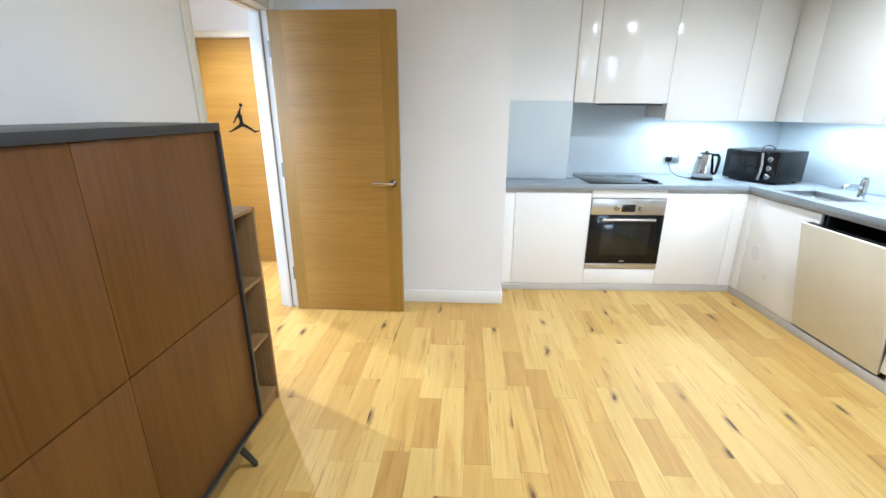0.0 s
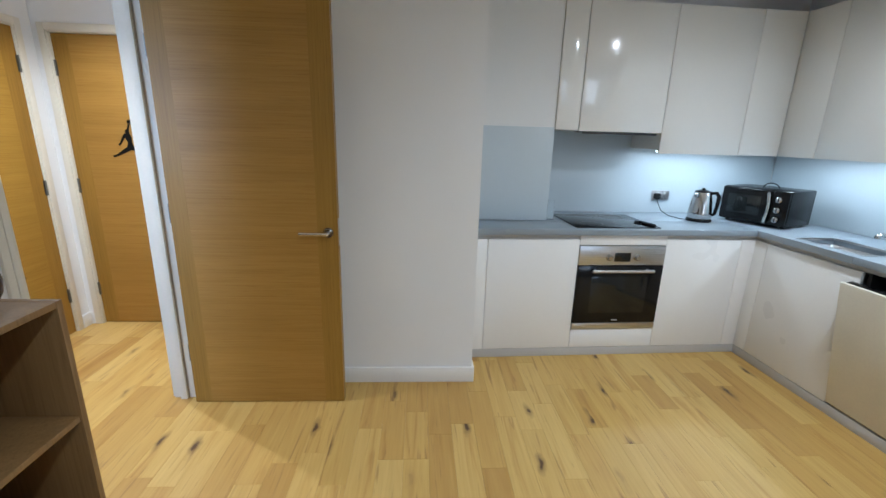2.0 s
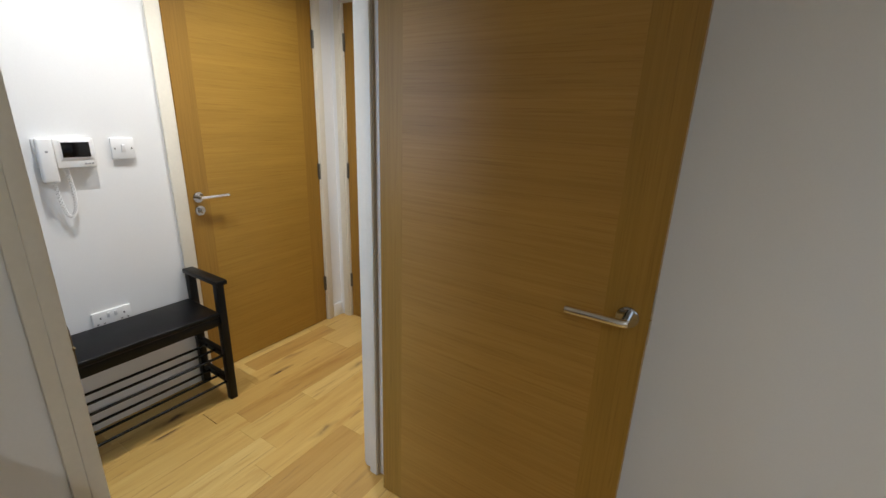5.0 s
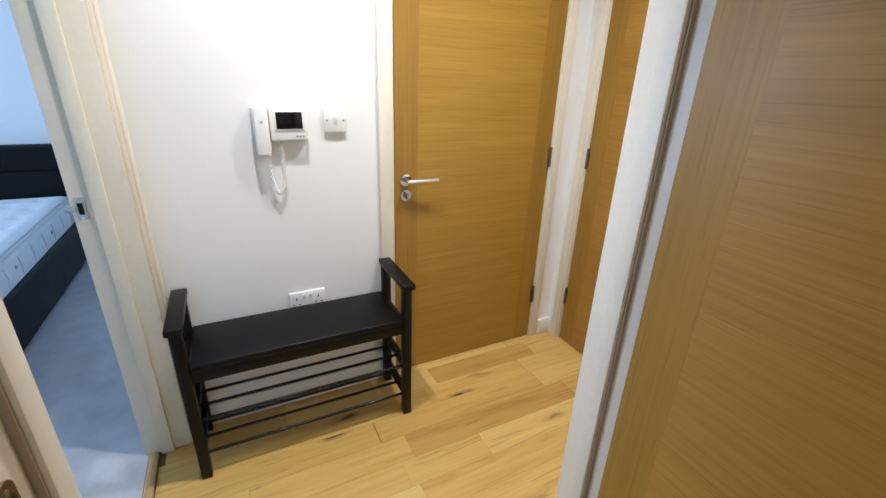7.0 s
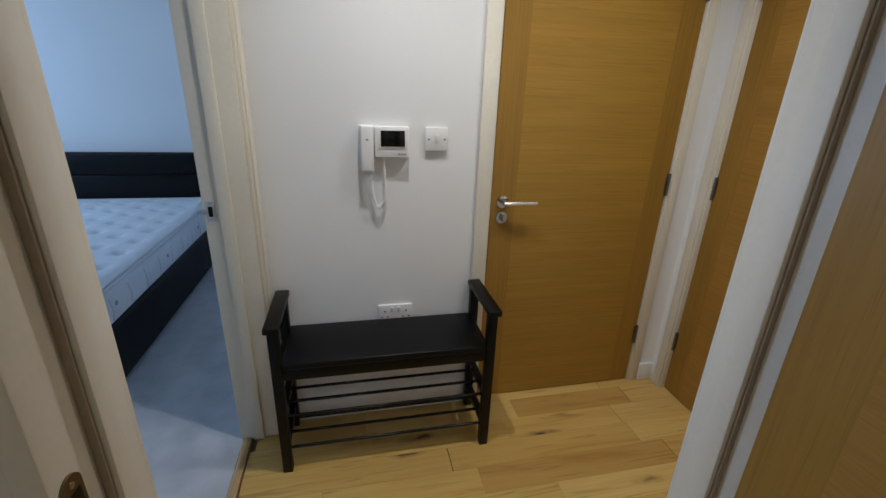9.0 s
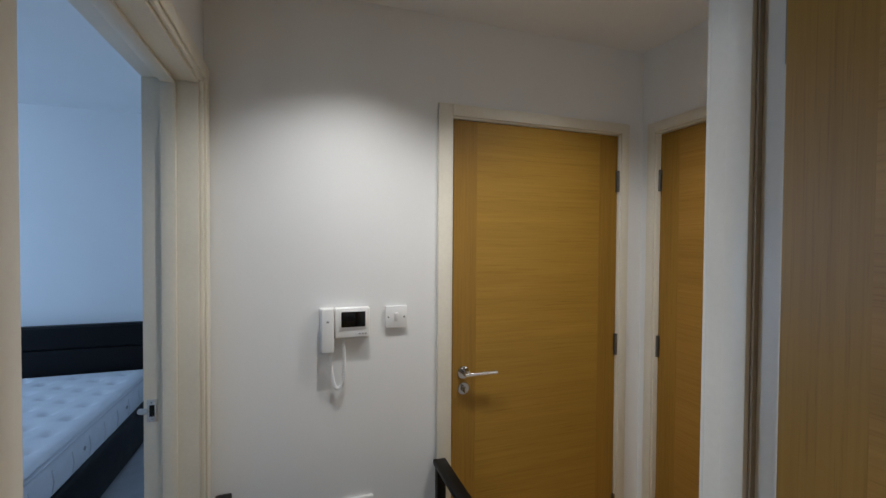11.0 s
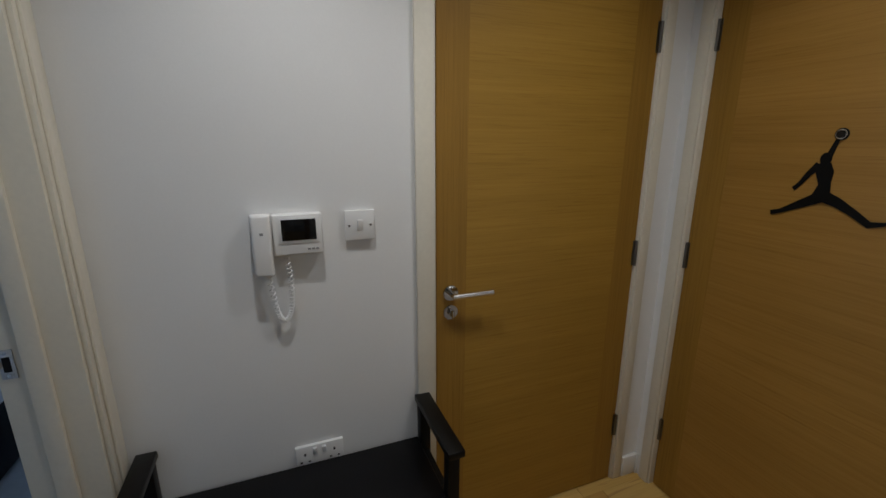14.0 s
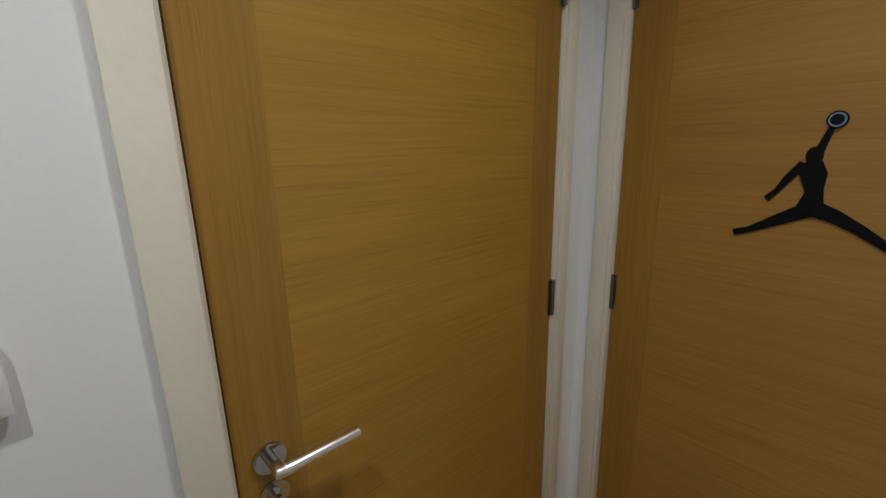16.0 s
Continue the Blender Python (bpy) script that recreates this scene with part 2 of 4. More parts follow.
# ---- mesh helpers ----
def bx(bm, x0, x1, y0, y1, z0, z1, r=0.0, seg=2, m=None):
    """A box with rounded edges of radius r."""
    geo = bmesh.ops.create_cube(bm, size=1)
    vs = geo["verts"]
    for v in vs:
        v.co = Vector((x0 + (v.co.x + 0.5) * (x1 - x0), y0 + (v.co.y + 0.5) * (y1 - y0), z0 + (v.co.z + 0.5) * (z1 - z0)))
    if m:
        bmesh.ops.transform(bm, matrix=m, verts=vs)
    if r:
        es = list({e for v in vs for e in v.link_edges})
        bmesh.ops.bevel(bm, geom=es, offset=r, segments=seg, affect="EDGES", profile=0.5)
    return bm


def box(*a, **k):
    return bx(bmesh.new(), *a, **k)


def rod(bm, p, q, r, r2=None, seg=14, r_edge=0.0):
    """A straight round bar from p to q."""
    p, q = Vector(p), Vector(q)
    d = q - p
    m = Matrix.Translation((p + q) / 2) @ d.to_track_quat("Z", "Y").to_matrix().to_4x4()
    geo = bmesh.ops.create_cone(bm, cap_ends=True, segments=seg, radius1=r, radius2=r if r2 is None else r2, depth=d.length, matrix=m)
    if r_edge:
        es = [e for e in {e for v in geo["verts"] for e in v.link_edges} if any(len(f.verts) > 4 for f in e.link_faces)]
        bmesh.ops.bevel(bm, geom=es, offset=r_edge, segments=2, affect="EDGES")
    return bm


def tube(bm, pts, r, seg=8):
    """A round tube along a line of points."""
    pts = [Vector(p) for p in pts]
    rings, up = [], Vector((0.31, 0.11, 0.94))
    for i, p in enumerate(pts):
        d = (pts[min(i + 1, len(pts) - 1)] - pts[max(i - 1, 0)]).normalized()
        a = d.cross(up).normalized()
        if i:
            a = (prev - d * prev.dot(d)).normalized()
        prev = a
        b = d.cross(a)
        rad = r[i] if isinstance(r, list) else r
        rings.append([bm.verts.new(p + rad * (math.cos(k * math.tau / seg) * a + math.sin(k * math.tau / seg) * b)) for k in range(seg)])
    for u, v in zip(rings, rings[1:]):
        for k in range(seg):
            bm.faces.new((u[k], u[(k + 1) % seg], v[(k + 1) % seg], v[k]))
    bm.faces.new(rings[0][::-1]), bm.faces.new(rings[-1])
    return bm


def lathe(bm, centre, profile, seg=32, m=None):
    """A turned body round the vertical: profile of (radius, height)."""
    rings = []
    for r, z in profile:
        rings.append([bm.verts.new((r * math.cos(k * math.tau / seg), r * math.sin(k * math.tau / seg), z)) for k in range(seg)])
    for u, v in zip(rings, rings[1:]):
        for k in range(seg):
            bm.faces.new((u[k], u[(k + 1) % seg], v[(k + 1) % seg], v[k]))
    bm.faces.new(rings[0][::-1]), bm.faces.new(rings[-1])
    vs = [v for r in rings for v in r]
    bmesh.ops.transform(bm, matrix=Matrix.Translation(centre) @ (m or Matrix()), verts=vs)
    return bm


def slab(bm, outline, y0, y1):
    """An upright plate: outline of (x, z), thick from y0 to y1."""
    a = [bm.verts.new((x, y0, z)) for x, z in outline]
    b = [bm.verts.new((x, y1, z)) for x, z in outline]
    bm.faces.new(a), bm.faces.new(b[::-1])
    for i in range(len(a)):
        j = (i + 1) % len(a)
        bm.faces.new((a[j], a[i], b[i], b[j]))
    return bm


BASE = {}
PLACE = Matrix()  # where the frame in which a group of things is drawn lies
HALL, SOUTH, LOUNGE = pose(-0.046, -0.095, 0), pose(-0.056, -0.105, 0), Matrix()
KITCHEN = pose(0.1081, -0.0333, 0, 0, 0, 2.292)


def mesh_of(name, bm, material, shift, smooth):
    bmesh.ops.recalc_face_normals(bm, faces=bm.faces)
    bmesh.ops.translate(bm, vec=-Vector(shift), verts=bm.verts)
    me = bpy.data.meshes.new(name)
    bm.to_mesh(me)
    bm.free()
    me.materials.append(material)
    if smooth:
        me.polygons.foreach_set("use_smooth", [True] * len(me.polygons))
        me.set_sharp_from_angle(angle=radians(38))
    return me


def thing(name, base, label, category, group="", kind=""):
    """An empty at the thing's base, to which its parts are tied."""
    ob = new(name)
    ob.empty_display_size = 0.1
    ob.matrix_world = PLACE @ Matrix.Translation(base)
    BASE[ob] = Vector(base)
    return tagged(ob, label, category, group, kind)


def part(name, bm, material, parent, label="", smooth=True):
    """One mesh under a thing or a part; its geometry is given in world places."""
    ob = new(name, mesh_of(name, bm, material, BASE[parent], smooth))
    ob.parent = parent
    BASE[ob] = BASE[parent]
    return tagged(ob, label)


def solid(name, bm, material, label, category, kind="", base=(0, 0, 0), group="", smooth=True):
    """A thing of one mesh."""
    ob = new(name, mesh_of(name, bm, material, base, smooth))
    ob.matrix_world = PLACE @ Matrix.Translation(base)
    BASE[ob] = Vector(base)
    return tagged(ob, label, category, group, kind)


# ---- structure: walls, ceilings, floors ----
def wall(name, boxes, label):
    bm = bmesh.new()
    for b in boxes:
        bx(bm, *b)
    return solid(name, bm, WALL, label, "wall", "structure", smooth=False)


TOP = 2.75
wall("wall_living_west", [(-1.278, -1.16, -4, 1.91, 0, TOP), (-1.278, -1.16, 2.817, 3.755, 0, TOP), (-1.278, -1.16, 1.91, 2.817, 2.085, TOP)], "white painted wall with the doorway to the hall")
PLACE = HALL
wall("wall_hall_west", [(-2.5, -2.385, 1.967, 2.85, 0, TOP), (-2.5, -2.385, 3.74, 3.97, 0, TOP), (-2.5, -2.385, 2.85, 3.74, 2.075, TOP)], "white painted hall wall behind the bench")
wall("wall_hall_north", [(-2.385, -2.33, 3.85, 3.97, 0, TOP), (-1.44, -1.132, 3.85, 3.97, 0, TOP), (-2.33, -1.44, 3.85, 3.97, 2.075, TOP)], "white painted wall at the end of the hall")
PLACE = SOUTH
wall("wall_hall_south", [(-4.9, -2.315, 1.825, 1.975, 0, TOP), (-1.314, -1.21, 1.825, 1.975, 0, TOP), (-2.315, -1.314, 1.825, 1.975, 2.075, TOP)], "white painted wall with the bedroom doorway")
PLACE = Matrix()
wall("wall_bedroom_west", [(-5.0, -4.9, -1.9, 1.975, 0, TOP)], "white painted bedroom wall behind the headboard")
wall("wall_bedroom_south", [(-4.9, -4.25, -1.9, -1.8, 0, TOP), (-2.85, -1.266, -1.9, -1.8, 0, TOP), (-4.25, -2.85, -1.9, -1.8, 0, 0.9), (-4.25, -2.85, -1.9, -1.8, 2.2, TOP)], "white painted bedroom wall with a window")
wall("wall_chase", [(-1.178, 0.408, 2.945, 3.97, 0, TOP)], "white painted wall behind the open oak door")
PLACE = KITCHEN
wall("wall_kitchen_boxing", [(0.3, 1.005, 3.53, 3.9, 0, TOP)], "white painted boxed-in corner beside the wall cabinets")
wall("wall_kitchen_north", [(0.408, 3.1, 3.9, 4.0, 0, TOP)], "white painted kitchen back wall")
wall("wall_kitchen_east", [(3.0, 3.1, -4.1, 3.9, 0, TOP)], "white painted wall behind the sink")
PLACE = Matrix()
wall("wall_living_south", [(-1.29, 1.75, -4.1, -4, 0, TOP), (2.85, 3.5, -4.1, -4, 0, TOP), (1.75, 2.85, -4.1, -4, 0, 0.7), (1.75, 2.85, -4.1, -4, 2.3, TOP)], "white painted wall with a wide window")
for nm, b, lab in (("ceiling_living", (-1.178, 3.4, -4, 4.1, 2.59, 2.7), "white painted living room ceiling"), ("ceiling_hall", (-2.43, -1.279, 1.871, 3.755, 2.45, 2.6), "white painted hall ceiling"), ("ceiling_bedroom", (-4.9, -1.266, -1.8, 1.719, 2.57, 2.7), "white painted bedroom ceiling")):
    solid(nm, box(*b), CEIL, lab, "ceiling", "structure", smooth=False)
solid("roof_slab", box(-5, 3.5, -4.1, 4.2, 2.76, 2.9), CEIL, "plain slab above the flat", "slab", "structure", smooth=False)


def window(name, x0, x1, y, z0, z1, label):
    w = thing(name, (x0, y, z0), label, "window", kind="structure")
    bm = bmesh.new()
    xm = (x0 + x1) / 2
    for b in ((x0, x0 + 0.05, z0, z1), (x1 - 0.05, x1, z0, z1), (xm - 0.03, xm + 0.03, z0, z1)):
        bx(bm, b[0], b[1], y - 0.03, y + 0.03, b[2], b[3], 0.004)
    for a, c in ((x0 + 0.05, xm - 0.03), (xm + 0.03, x1 - 0.05)):
        bx(bm, a, c, y - 0.03, y + 0.03, z0, z0 + 0.05, 0.004), bx(bm, a, c, y - 0.03, y + 0.03, z1 - 0.05, z1, 0.004)
    part("window_frame", bm, TRIM, w)
    for a, c in ((x0 + 0.05, xm - 0.03), (xm + 0.03, x1 - 0.05)):
        pane = part("pane", box(a, c, y - 0.004, y + 0.004, z0 + 0.05, z1 - 0.05), CLEAR, w, "clear glass pane", smooth=False)
        pane.visible_shadow = False


window("window_1", -4.25, -2.85, -1.85, 0.9, 2.2, "white framed bedroom window with two panes")
window("window_2", 1.75, 2.85, -4.05, 0.7, 2.3, "white framed living room window")


# door linings, stops and architraves, as one set for each doorway
def skirting(name, boxes, label="white painted skirting board along the wall"):
    bm = bmesh.new()
    for b in boxes:
        bx(bm, *b, r=0.004)
    return solid(name, bm, TRIM, label, "skirting", "structure")


skirting("baseboard_living", [(-1.16, 0.423, 2.93, 2.945, 0, 0.1), (0.408, 0.423, 2.945, 3.25, 0, 0.1)])
PLACE = HALL
skirting("baseboard_hall_west", [(-2.385, -2.37, 2.04, 2.81, 0, 0.1)])
skirting("baseboard_hall_corner", [(-2.385, -2.37, 3.766, 3.85, 0, 0.1), (-2.37, -2.362, 3.838, 3.85, 0, 0.1)])
skirting("baseboard_hall_east", [(-1.247, -1.232, 2.99, 3.85, 0, 0.1)])

PLACE = Matrix()
door_frame = thing("door_frame_living", (-1.21, 2.37, 0), "off-white painted rebated lining and architrave of the living room doorway", "door frame", kind="structure")
JL, JR, JT = 1.937, 2.791, 2.056  # faces of the lining
bm = bmesh.new()
bx(bm, -1.288, -1.142, JL - 0.026, JL, 0, JT + 0.028, 0.003), bx(bm, -1.288, -1.142, JR, JR + 0.026, 0, JT + 0.028, 0.003), bx(bm, -1.288, -1.142, JL, JR, JT, JT + 0.028, 0.003)
part("lining", bm, FRAME, door_frame)
bm = bmesh.new()
bx(bm, -1.247, -1.211, JL, JL + 0.015, 0, JT, 0.002), bx(bm, -1.247, -1.211, JR - 0.018, JR, 0, JT, 0.002), bx(bm, -1.247, -1.211, JL + 0.015, JR - 0.018, JT - 0.015, JT, 0.002)
part("stop", bm, FRAME, door_frame)
bm = bmesh.new()
bx(bm, -1.2108, -1.206, JL, JL + 0.009, 0.002, JT, 0.001), bx(bm, -1.2108, -1.206, JR - 0.01, JR, 0.002, JT, 0.001)
part("seal", bm, SEAL, door_frame, "brown rubber seal in the rebate")
for x0, x1, w in ((-1.302, -1.2882, 0.058), (-1.1598, -1.147, 0.042)):
    bm = bmesh.new()
    bx(bm, x0, x1, JL - 0.008 - w, JL - 0.008, 0, JT + 0.07, 0.004), bx(bm, x0, x1, JR + 0.008, JR + 0.008 + w, 0, JT + 0.07, 0.004), bx(bm, x0, x1, JL - 0.008, JR + 0.008, JT + 0.01, JT + 0.07, 0.004)
    part("architrave", bm, FRAME, door_frame)

PLACE = HALL
door_frame = thing("door_frame_entry", (-2.42, 3.3, 0), "cream painted frame round the lockable oak door", "door frame", kind="structure")
bm = bmesh.new()
bx(bm, -2.5, -2.382, 2.85, 2.875, 0, 2.075, 0.002), bx(bm, -2.5, -2.382, 3.711, 3.74, 0, 2.075, 0.002), bx(bm, -2.5, -2.382, 2.875, 3.711, 2.046, 2.075, 0.002)
part("lining", bm, CREAM, door_frame)
bm = bmesh.new()
bx(bm, -2.382, -2.37, 2.808, 2.868, 0, 2.10, 0.003), bx(bm, -2.382, -2.373, 3.718, 3.762, 0, 2.10, 0.003), bx(bm, -2.382, -2.37, 2.868, 3.718, 2.053, 2.10, 0.003)
part("architrave", bm, CREAM, door_frame)
part("stop", bx(box(-2.5, -2.452, 2.875, 2.892, 0, 2.046), -2.5, -2.452, 3.694, 3.711, 0, 2.046), CREAM, door_frame)

PLACE = pose(-0.037, -0.092, 0)
door_frame = thing("door_frame_north", (-1.89, 3.9, 0), "cream painted frame round the oak door with the decal", "door frame", kind="structure")
bm = bmesh.new()
bx(bm, -2.33, -2.303, 3.847, 3.97, 0, 2.075, 0.002), bx(bm, -1.471, -1.44, 3.847, 3.97, 0, 2.075, 0.002), bx(bm, -2.303, -1.471, 3.847, 3.97, 2.046, 2.075, 0.002)
part("lining", bm, CREAM, door_frame)
bm = bmesh.new()
bx(bm, -2.355, -2.311, 3.838, 3.847, 0, 2.10, 0.003), bx(bm, -1.463, -1.40, 3.835, 3.847, 0, 2.10, 0.003), bx(bm, -2.311, -1.463, 3.835, 3.847, 2.053, 2.10, 0.003)
part("architrave", bm, CREAM, door_frame)
part("stop", bx(box(-2.303, -2.286, 3.915, 3.96, 0, 2.046), -1.488, -1.471, 3.915, 3.96, 0, 2.046), CREAM, door_frame)

PLACE = SOUTH
door_frame = thing("door_frame_bedroom", (-1.87, 1.91, 0), "cream painted lining and moulded architrave of the bedroom doorway", "door frame", kind="structure")
bm = bmesh.new()
bx(bm, -2.315, -2.285, 1.822, 1.978, 0, 2.075, 0.002), bx(bm, -1.344, -1.314, 1.822, 1.978, 0, 2.075, 0.002), bx(bm, -2.285, -1.344, 1.822, 1.978, 2.045, 2.075, 0.002)
part("lining", bm, CREAM, door_frame)
bm = bmesh.new()
bx(bm, -2.285, -2.272, 1.875, 1.917, 0, 2.045, 0.003), bx(bm, -1.357, -1.344, 1.875, 1.917, 0, 2.045, 0.003), bx(bm, -2.272, -1.357, 1.875, 1.917, 2.032, 2.045, 0.003)
part("stop", bm, CREAM, door_frame)
bm = bmesh.new()
for d, e in ((0.0, 0.012), (0.012, 0.02)):
    k = 0.014 if d else 0.0
    bx(bm, -2.371 + k, -2.295 - k, 1.978 + d, 1.978 + e, 0, 2.13 - k, 0.003), bx(bm, -1.334 + k, -1.262 - k, 1.978 + d, 1.978 + e, 0, 2.13 - k, 0.003)
    bx(bm, -2.295 - k, -1.334 + k, 1.978 + d, 1.978 + e, 2.055 + k, 2.13 - k, 0.003)
part("architrave", bm, CREAM, door_frame)


# ---- doors ----
def lever(parent, p, away, to, lock=0.0):
    """A lever handle on a round rose: p on the leaf, away from the leaf, to along the lever."""
    p, away, to = Vector(p), Vector(away), Vector(to)
    h = part("handle", rod(rod(bmesh.new(), p, p + away * 0.009, 0.026, seg=28, r_edge=0.002), p + away * 0.009, p + away * 0.04, 0.0095), CHROME, parent, "polished chrome lever handle on a round rose")
    a = p + away * 0.047
    part("lever", tube(bmesh.new(), [p + away * 0.036, a - to * 0.002, a + to * 0.008, a + to * 0.03, a + to * 0.135, a + to * 0.137], [0.0095, 0.0098, 0.0098, 0.0095, 0.0095, 0.006], 14), SATIN, h)
    if lock:
        q = p - Vector((0, 0, lock))
        k = part("lock_rose", rod(bmesh.new(), q, q + away * 0.009, 0.025, seg=28, r_edge=0.002), CHROME, parent, "round chrome lock rose")
        part("thumb_turn", bx(rod(bmesh.new(), q + away * 0.009, q + away * 0.018, 0.011), q.x + 0.017, q.x + 0.033, q.y - 0.004, q.y + 0.004, q.z - 0.013, q.z + 0.013, 0.002), CHROME, k)


def hinge(parent, x, y, z, axis):
    """A butt hinge with its knuckle standing proud between leaf and lining."""
    bm = rod(bmesh.new(), (x, y, z), (x, y, z + 0.1), 0.0065, seg=12)
    for k in range(1, 5):
        rod(bm, (x, y, z + 0.02 * k - 0.001), (x, y, z + 0.02 * k + 0.001), 0.0072, seg=12)
    if axis == "y":
        bx(bm, x - 0.008, x - 0.003, y - 0.012, y + 0.011, z, z + 0.1)
    else:
        bx(bm, x - 0.012, x + 0.011, y + 0.003, y + 0.008, z, z + 0.1)
    part("hinge", bm, HINGE, parent, "satin steel butt hinge")


# open door between living room and hall, swung against the chase wall
PLACE = pose(0.006, -0.029, 0)
door = thing("door_1", (-0.75, 2.793, 0), "open oak veneered flush door with a chrome lever handle", "door", "oak doors", "structure")
Y0, Y1 = 2.771, 2.815
part("panel", box(-1.065, -0.443, Y0, Y1, 0.005, 2.046), OAK_H, door, "oak veneer with grain running across", smooth=False)
part("stile", box(-1.153, -1.065, Y0, Y1, 0.005, 2.046), OAK_V, door, "oak veneer with upright grain", smooth=False)
part("stile", box(-0.443, -0.341, Y0, Y1, 0.005, 2.046), OAK_V, door, "oak veneer with upright grain", smooth=False)
lever(door, (-0.388, Y0, 0.98), (0, -1, 0), (-1, 0, 0))
lever(door, (-0.388, Y1, 0.98), (0, 1, 0), (-1, 0, 0))
part("latch", box(-0.341, -0.338, 2.781, 2.805, 0.91, 1.05, 0.001), STEEL, door, "steel latch plate")
for z in (0.23, 1.005, 1.78):
    part("hinge", bx(rod(bmesh.new(), (-1.18, 2.826, z), (-1.18, 2.826, z + 0.1), 0.0065), -1.184, -1.172, 2.817, 2.821, z, z + 0.1), HINGE, door, "satin steel butt hinge")

# lockable door in the west wall
PLACE = pose(-0.031, -0.095, 0)
door = thing("door_2", (-2.42, 3.293, 0), "closed oak veneered door with chrome lever and thumb turn", "door", "oak doors", "structure")
part("panel", box(-2.449, -2.405, 2.985, 3.606, 0.006, 2.043), OAK_HY, door, "oak veneer with grain running across", smooth=False)
part("stile", box(-2.449, -2.405, 2.879, 2.985, 0.006, 2.043), OAK_V, door, "darker oak veneer with upright grain", smooth=False)
part("stile", box(-2.449, -2.405, 3.606, 3.707, 0.006, 2.043), OAK_V, door, "darker oak veneer with upright grain", smooth=False)
lever(door, (-2.405, 2.928, 0.992), (1, 0, 0), (0, 1, 0), lock=0.068)
for z in (0.23, 1.005, 1.78):
    hinge(door, -2.4, 3.709, z, "y")

# door at the end of the hall, with the viewer and decal
PLACE = pose(-0.037, -0.092, 0)
door = thing("door_3", (-1.887, 3.89, 0), "closed oak veneered door with a black decal round the viewer", "door", "oak doors", "structure")
part("panel", box(-2.198, -1.576, 3.868, 3.912, 0.006, 2.043), OAK_H, door, "oak veneer with grain running across", smooth=False)
part("stile", box(-2.3, -2.198, 3.868, 3.912, 0.006, 2.043), OAK_V, door, "darker oak veneer with upright grain", smooth=False)
part("stile", box(-1.576, -1.474, 3.868, 3.912, 0.006, 2.043), OAK_V, door, "darker oak veneer with upright grain", smooth=False)
for z in (0.23, 1.005, 1.78):
    hinge(door, -2.302, 3.863, z, "x")
viewer = part("door_viewer", rod(bmesh.new(), (-1.891, 3.868, 1.499), (-1.891, 3.861, 1.499), 0.0135, seg=28, r_edge=0.002), CHROME, door, "chrome ring of a door viewer")
part("outer_ring", rod(bmesh.new(), (-1.891, 3.868, 1.499), (-1.891, 3.8655, 1.499), 0.0165, seg=28), DECAL, viewer, "black vinyl ring")
part("lens", rod(bmesh.new(), (-1.891, 3.861, 1.499), (-1.891, 3.859, 1.499), 0.0105, seg=24), BLACK_GLASS, viewer)

# the decal: plain tapering bars that meet in a block, below the viewer
PLACE = pose(-0.027, -0.092, 0.008)
decal = thing("door_decal", (-1.905, 3.866, 1.3), "matt black vinyl figure-shaped decal stuck on the door", "decal")


def bar(pts, widths):
    """A flat strip along points (x, z), as wide as given at each."""
    left, right = [], []
    for i, (x, z) in enumerate(pts):
        a, b = Vector(pts[max(i - 1, 0)]), Vector(pts[min(i + 1, len(pts) - 1)])
        d = (b - a).normalized()
        n = Vector((-d.y, d.x)) * widths[i] / 2
        left.append((x + n.x, z + n.y)), right.append((x - n.x, z - n.y))
    return slab(bmesh.new(), left + right[::-1], 3.865, 3.8675)


part("strip", bar([(-1.902, 1.494), (-1.915, 1.448), (-1.924, 1.412), (-1.93, 1.392)], [0.008, 0.013, 0.018, 0.02]), DECAL, decal)
part("strip", bar([(-1.938, 1.408), (-1.96, 1.38), (-1.976, 1.352), (-1.992, 1.334)], [0.02, 0.015, 0.011, 0.012]), DECAL, decal)
part("strip", bar([(-1.918, 1.318), (-1.965, 1.292), (-2.015, 1.264), (-2.042, 1.255)], [0.032, 0.024, 0.013, 0.014]), DECAL, decal)
part("strip", bar([(-1.918, 1.322), (-1.878, 1.307), (-1.836, 1.283), (-1.798, 1.257), (-1.756, 1.267)], [0.034, 0.027, 0.02, 0.018, 0.008]), DECAL, decal)
part("block", slab(bmesh.new(), [(-1.949, 1.4), (-1.932, 1.416), (-1.911, 1.414), (-1.9, 1.39), (-1.902, 1.36), (-1.898, 1.328), (-1.914, 1.306), (-1.942, 1.318), (-1.93, 1.352)], 3.8648, 3.8672), DECAL, decal)
part("block", slab(bmesh.new(), [(-1.925 + 0.014 * math.cos(k), 1.424 + 0.018 * math.sin(k)) for k in np.arange(0, 6.2, 0.45)], 3.8645, 3.867), DECAL, decal)


